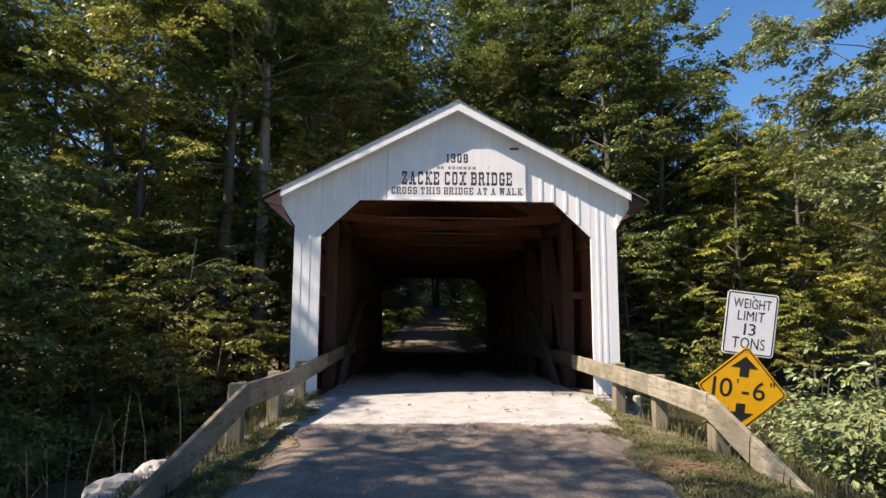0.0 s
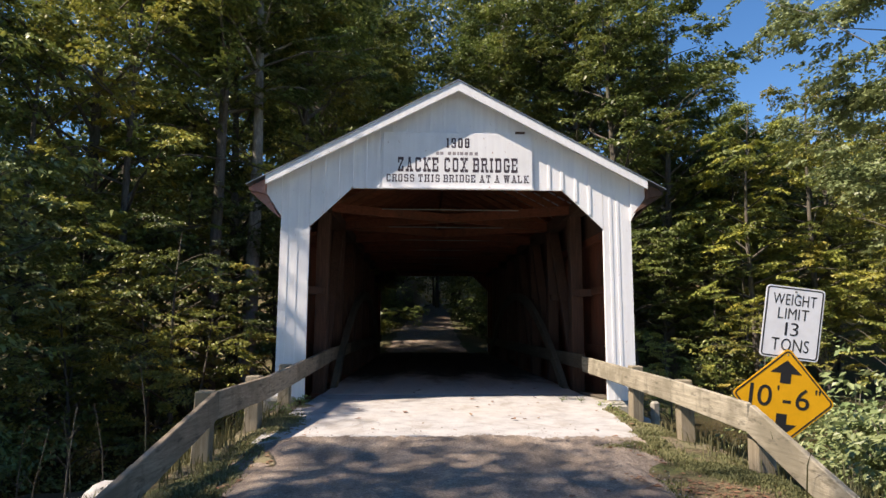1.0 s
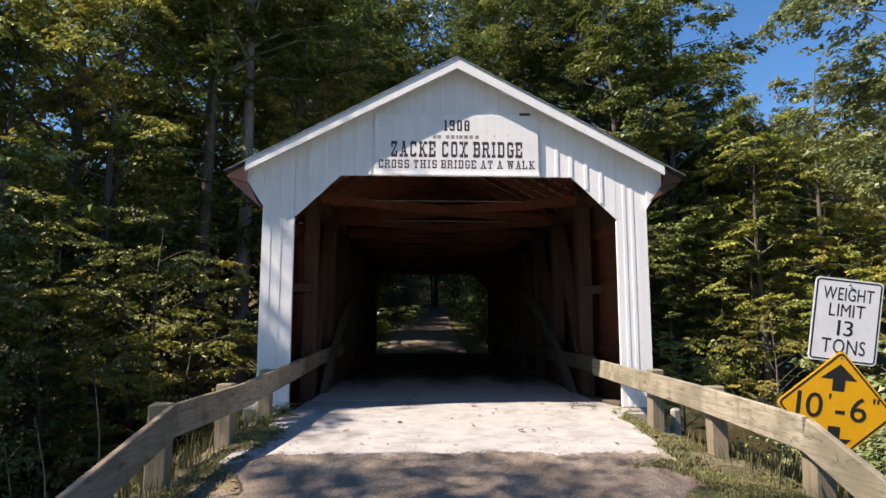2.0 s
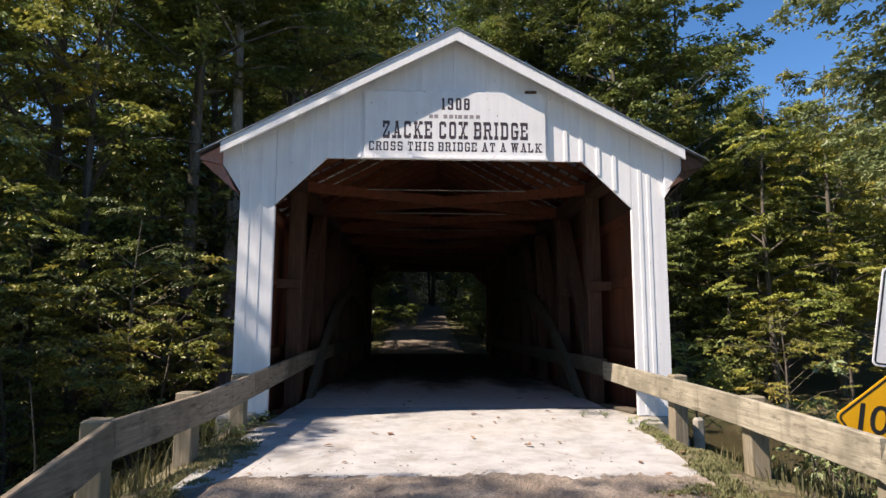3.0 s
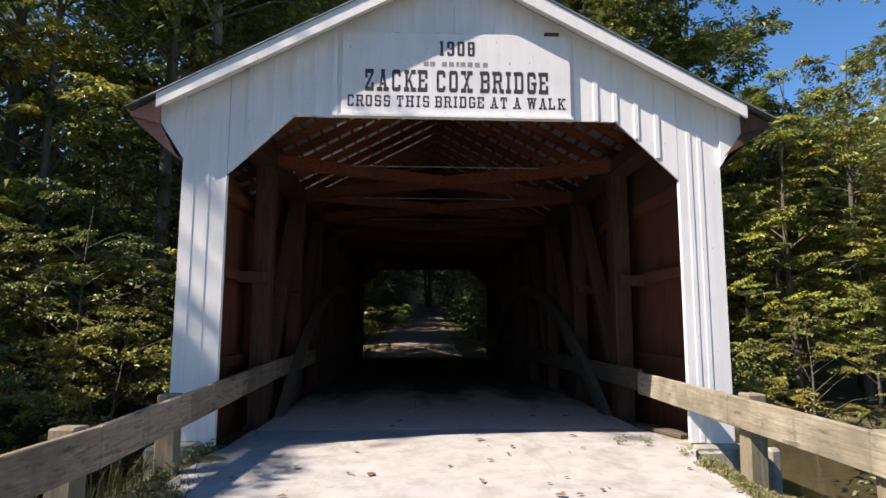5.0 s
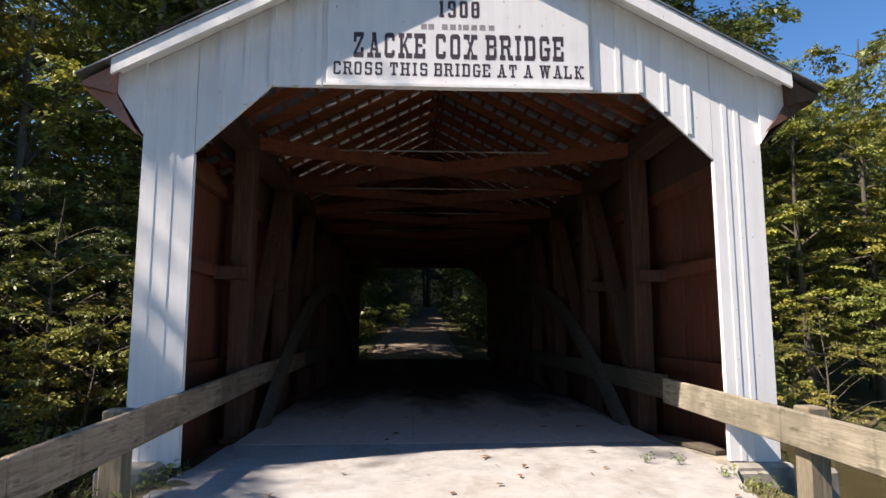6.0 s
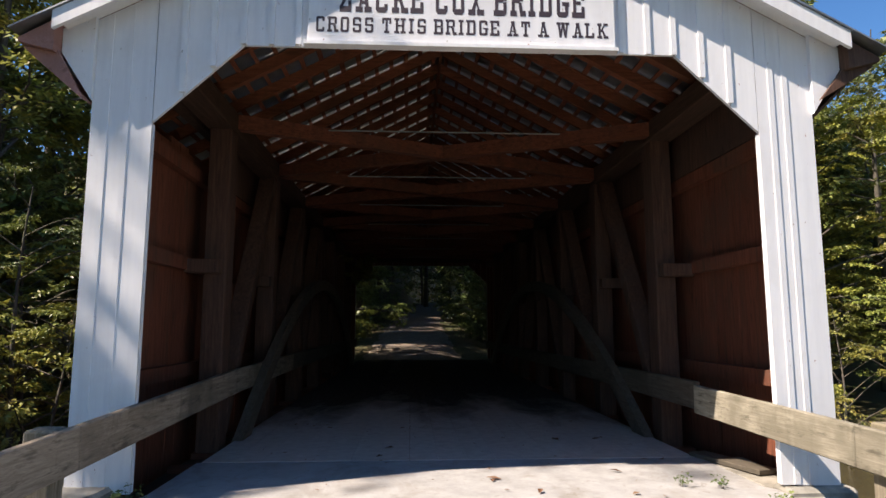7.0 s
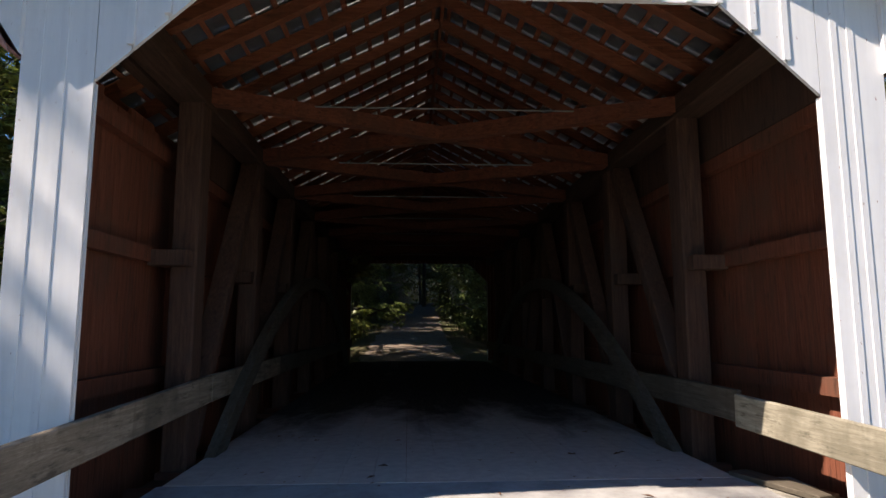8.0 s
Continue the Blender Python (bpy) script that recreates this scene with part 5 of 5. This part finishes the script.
# riprap, weeds, grass and litter
def rocks():
    rng = random.Random(14)
    for x, y, sc in ((-3.42, -4.1, 0.20), (-3.56, -4.62, 0.27), (-3.25, -4.5, 0.15), (-3.78, -5.1, 0.22), (-3.45, -5.2, 0.18), (-4.0, -4.75, 0.17), (-3.2, -3.8, 0.13), (-4.1, -5.5, 0.22), (-3.7, -5.6, 0.16), (-3.12, -4.85, 0.12)):
        bm = bmesh.new()
        bmesh.ops.create_icosphere(bm, subdivisions=3, radius=1.0)
        o = Vector((rng.random() * 50, rng.random() * 50, 0))
        for v in bm.verts:
            n3 = noise.noise(v.co * 0.9 + o) * 0.5 + noise.noise(v.co * 2.3 + o) * 0.18 + noise.noise(v.co * 6 + o) * 0.10 - 0.22 * max(0.0, noise.noise(v.co * 1.4 - o))
            v.co = v.co * (1 + n3)
            v.co.x, v.co.z = v.co.x * 1.15, v.co.z * 0.62
        bm.transform(Matrix.Scale(sc, 4))
        ob = part("rock", bm, M_ROCK)
        ob.matrix_basis = pose(x, y, land_at(x, y) + sc * 0.28, rng.uniform(-15, 15), rng.uniform(-15, 15), rng.uniform(0, 360))
        tagged(ob, "pale limestone boulder at the road edge", "rock", "riprap boulders")


rocks()


def surface(x, y):
    """The ground, with the soil that lies over the slab's edge."""
    on = (x > 1.0) & (x < 2.75) & (y > -3.9) & (y < -0.55)
    west = (x < -1.3) & (x > -2.85) & (y > -4.3) & (y < -0.35)
    z = np.where(on, np.maximum(land(x, y), verge_shape(x, y)[2]), land(x, y))
    return np.where(west, np.maximum(z, verge_left_shape(x, y)[2]), z)


def blades(name, label, spots, per, height, material, category):
    rs = np.random.RandomState(len(spots) + per)
    c = np.repeat(np.array(spots), per, axis=0)
    n = len(c)
    xy = c[:, :2] + rs.normal(0, 1, (n, 2)) * c[:, 2:3]
    z = surface(xy[:, 0], xy[:, 1])
    h = height * rs.uniform(0.4, 1.3, n)
    yaw = rs.uniform(0, 6.283, n)
    bend = rs.uniform(0.1, 0.7, n) * h
    d = np.stack([np.cos(yaw), np.sin(yaw)], 1)
    s = np.stack([-d[:, 1], d[:, 0]], 1) * (0.004 + 0.003 * rs.random_sample(n))[:, None]
    a = np.column_stack([xy - s, z])
    b = np.column_stack([xy + s, z])
    m1 = np.column_stack([xy + d * (bend * 0.35)[:, None] + s * 0.8, z + h * 0.6])
    m0 = np.column_stack([xy + d * (bend * 0.35)[:, None] - s * 0.8, z + h * 0.6])
    t = np.column_stack([xy + d * bend[:, None], z + h * 0.95])
    v = np.stack([a, b, m1, m0, t], 1).reshape(-1, 3)
    i = np.arange(n)[:, None] * 5
    f = [tuple(r) for r in np.concatenate([i, i + 1, i + 2, i + 3], 1)] + [tuple(r) for r in np.concatenate([i + 3, i + 2, i + 4], 1)]
    ob = arrays(name, v, [tuple(int(k) for k in r) for r in f], material)
    return tagged(ob, label, category, kind="stuff")


def verge_spots():
    rng = random.Random(77)
    out = []
    for k in range(1500):
        x, y = 1.2 + 1.4 * rng.random() ** 0.7, rng.uniform(-8.5, -3.1)
        if noise.noise(Vector((1.9 * x, 1.3 * y, 3.0))) + 0.25 * (x - 2.0) > 0.02:   # bare patches between
            out.append((x, y, rng.uniform(0.03, 0.1)))
    for k in range(300):
        out.append((rng.uniform(-2.6, -2.2), rng.uniform(-8, -1.0), rng.uniform(0.03, 0.1)))
    for k in range(160):
        out.append((rng.uniform(2.3, 2.6), rng.uniform(-2.4, -0.2), 0.05))
    for k in range(170):
        y = rng.uniform(-3.7, -0.7)
        if noise.noise(Vector((0.0, 2.4 * y, 7.0))) > -0.05:
            out.append((float(slab_edge(y)) + rng.uniform(0.0, 0.3), y, 0.04))
    return out


def slope_spots():
    rng = random.Random(78)
    return [(-rng.uniform(2.6, 4.2), rng.uniform(-9, -0.9), 0.15) for k in range(130)] + [(rng.uniform(2.6, 4.2), rng.uniform(-9, -2.2), 0.15) for k in range(130)] + [(rng.uniform(3.6, 7.5), rng.uniform(-7, -2.5), 0.25) for k in range(120)]


blades("grass", "short dry verge grass beside the road", verge_spots(), 44, 0.036, M_DRY, "grass")
blades("slope_grass", "green weeds and grass on the road bank", slope_spots(), 26, 0.17, M_GRASS, "grass")
blades("tall_grass", "tall weeds along the rail", [(-2.75, -1.4, 0.10), (-2.8, -2.9, 0.14), (-2.85, -1.9, 0.12), (2.9, -3.6, 0.14), (2.8, -5.2, 0.18)], 40, 0.38, M_GRASS, "grass")


def litter():
    rs = np.random.RandomState(4)
    n = 1400
    cl = np.repeat(np.stack([rs.normal(1.8, 0.3, 32), rs.uniform(-7.5, -3.2, 32)], 1), 25, axis=0) + rs.normal(0, 0.13, (800, 2))
    x = np.concatenate([rs.uniform(-2.2, 2.2, 200), cl[:, 0], rs.normal(-2.15, 0.2, 400)])
    y = np.concatenate([rs.uniform(-8, 3.5, 200), cl[:, 1], rs.uniform(-7.5, -2.5, 400)])
    slab = (y > -3.2) & (np.abs(x) < 2.15)
    z = np.where(slab, 0.0, np.maximum(surface(x, y), np.where(np.abs(x) < 1.3, -0.035, -0.10))) + 0.006
    yaw = rs.uniform(0, 6.283, n)
    ln = 0.012 + 0.03 * rs.random_sample(n) ** 2
    ln[:200:5] = rs.uniform(0.035, 0.07, 40)                       # a few large leaves
    w = ln * rs.uniform(0.4, 0.75, n)
    cu = rs.uniform(0.1, 0.5, n) * ln
    d = np.stack([np.cos(yaw), np.sin(yaw), np.zeros(n)], 1)
    s = np.stack([-np.sin(yaw), np.cos(yaw), np.zeros(n)], 1)
    p = np.stack([x, y, z], 1)
    up = np.array([0, 0, 1.0])
    v = np.stack([p - d * ln[:, None], p + s * w[:, None] + up * cu[:, None], p + d * ln[:, None] + up * cu[:, None] * 0.6, p - s * w[:, None] + up * cu[:, None] * 0.8], 1).reshape(-1, 3)
    i = np.arange(n)[:, None] * 4
    f = np.concatenate([i + np.array([0, 1, 2]), i + np.array([0, 2, 3])], 1).reshape(-1, 3)
    tagged(arrays("fallen_leaves", v, f, M_LITTER), "scattered dry brown leaves on road and slab", "leaves", kind="stuff")


litter()


def gravel():
    """Loose stones on the road, as one scatter."""
    rs = np.random.RandomState(19)
    n = 4550
    x, y = rs.uniform(-2.0, 1.6, n), -3.2 - 6.0 * rs.random_sample(n) ** 1.2
    y[4200:] = -3.2 + 1.2 * rs.random_sample(350) ** 3           # grit strewn over the slab's edge
    z = -0.045 + 0.025 * (1 - (x / 2.3) ** 2) - 0.012 * np.exp(-((np.abs(x) - 0.85) / 0.3) ** 2)
    z = np.where(y > -3.3, 0.0, z + 0.062 * smooth(-4.4, -3.35, y))
    r = 0.003 + 0.010 * rs.random_sample(n) ** 3
    d = np.array([(1, 0, 0), (-1, 0, 0), (0, 1, 0), (0, -1, 0), (0, 0, 0.7), (0, 0, -0.7)], float)
    v = np.stack([x, y, z], 1)[:, None, :] + d[None] * r[:, None, None] * rs.uniform(0.6, 1.4, (n, 6, 1))
    f = np.array([(0, 2, 4), (2, 1, 4), (1, 3, 4), (3, 0, 4), (2, 0, 5), (1, 2, 5), (3, 1, 5), (0, 3, 5)])
    faces = (np.arange(n)[:, None, None] * 6 + f[None]).reshape(-1, 3)
    tagged(arrays("gravel", v.reshape(-1, 3), faces, M_GRAVEL), "loose grey road gravel", "gravel", kind="stuff")


gravel()
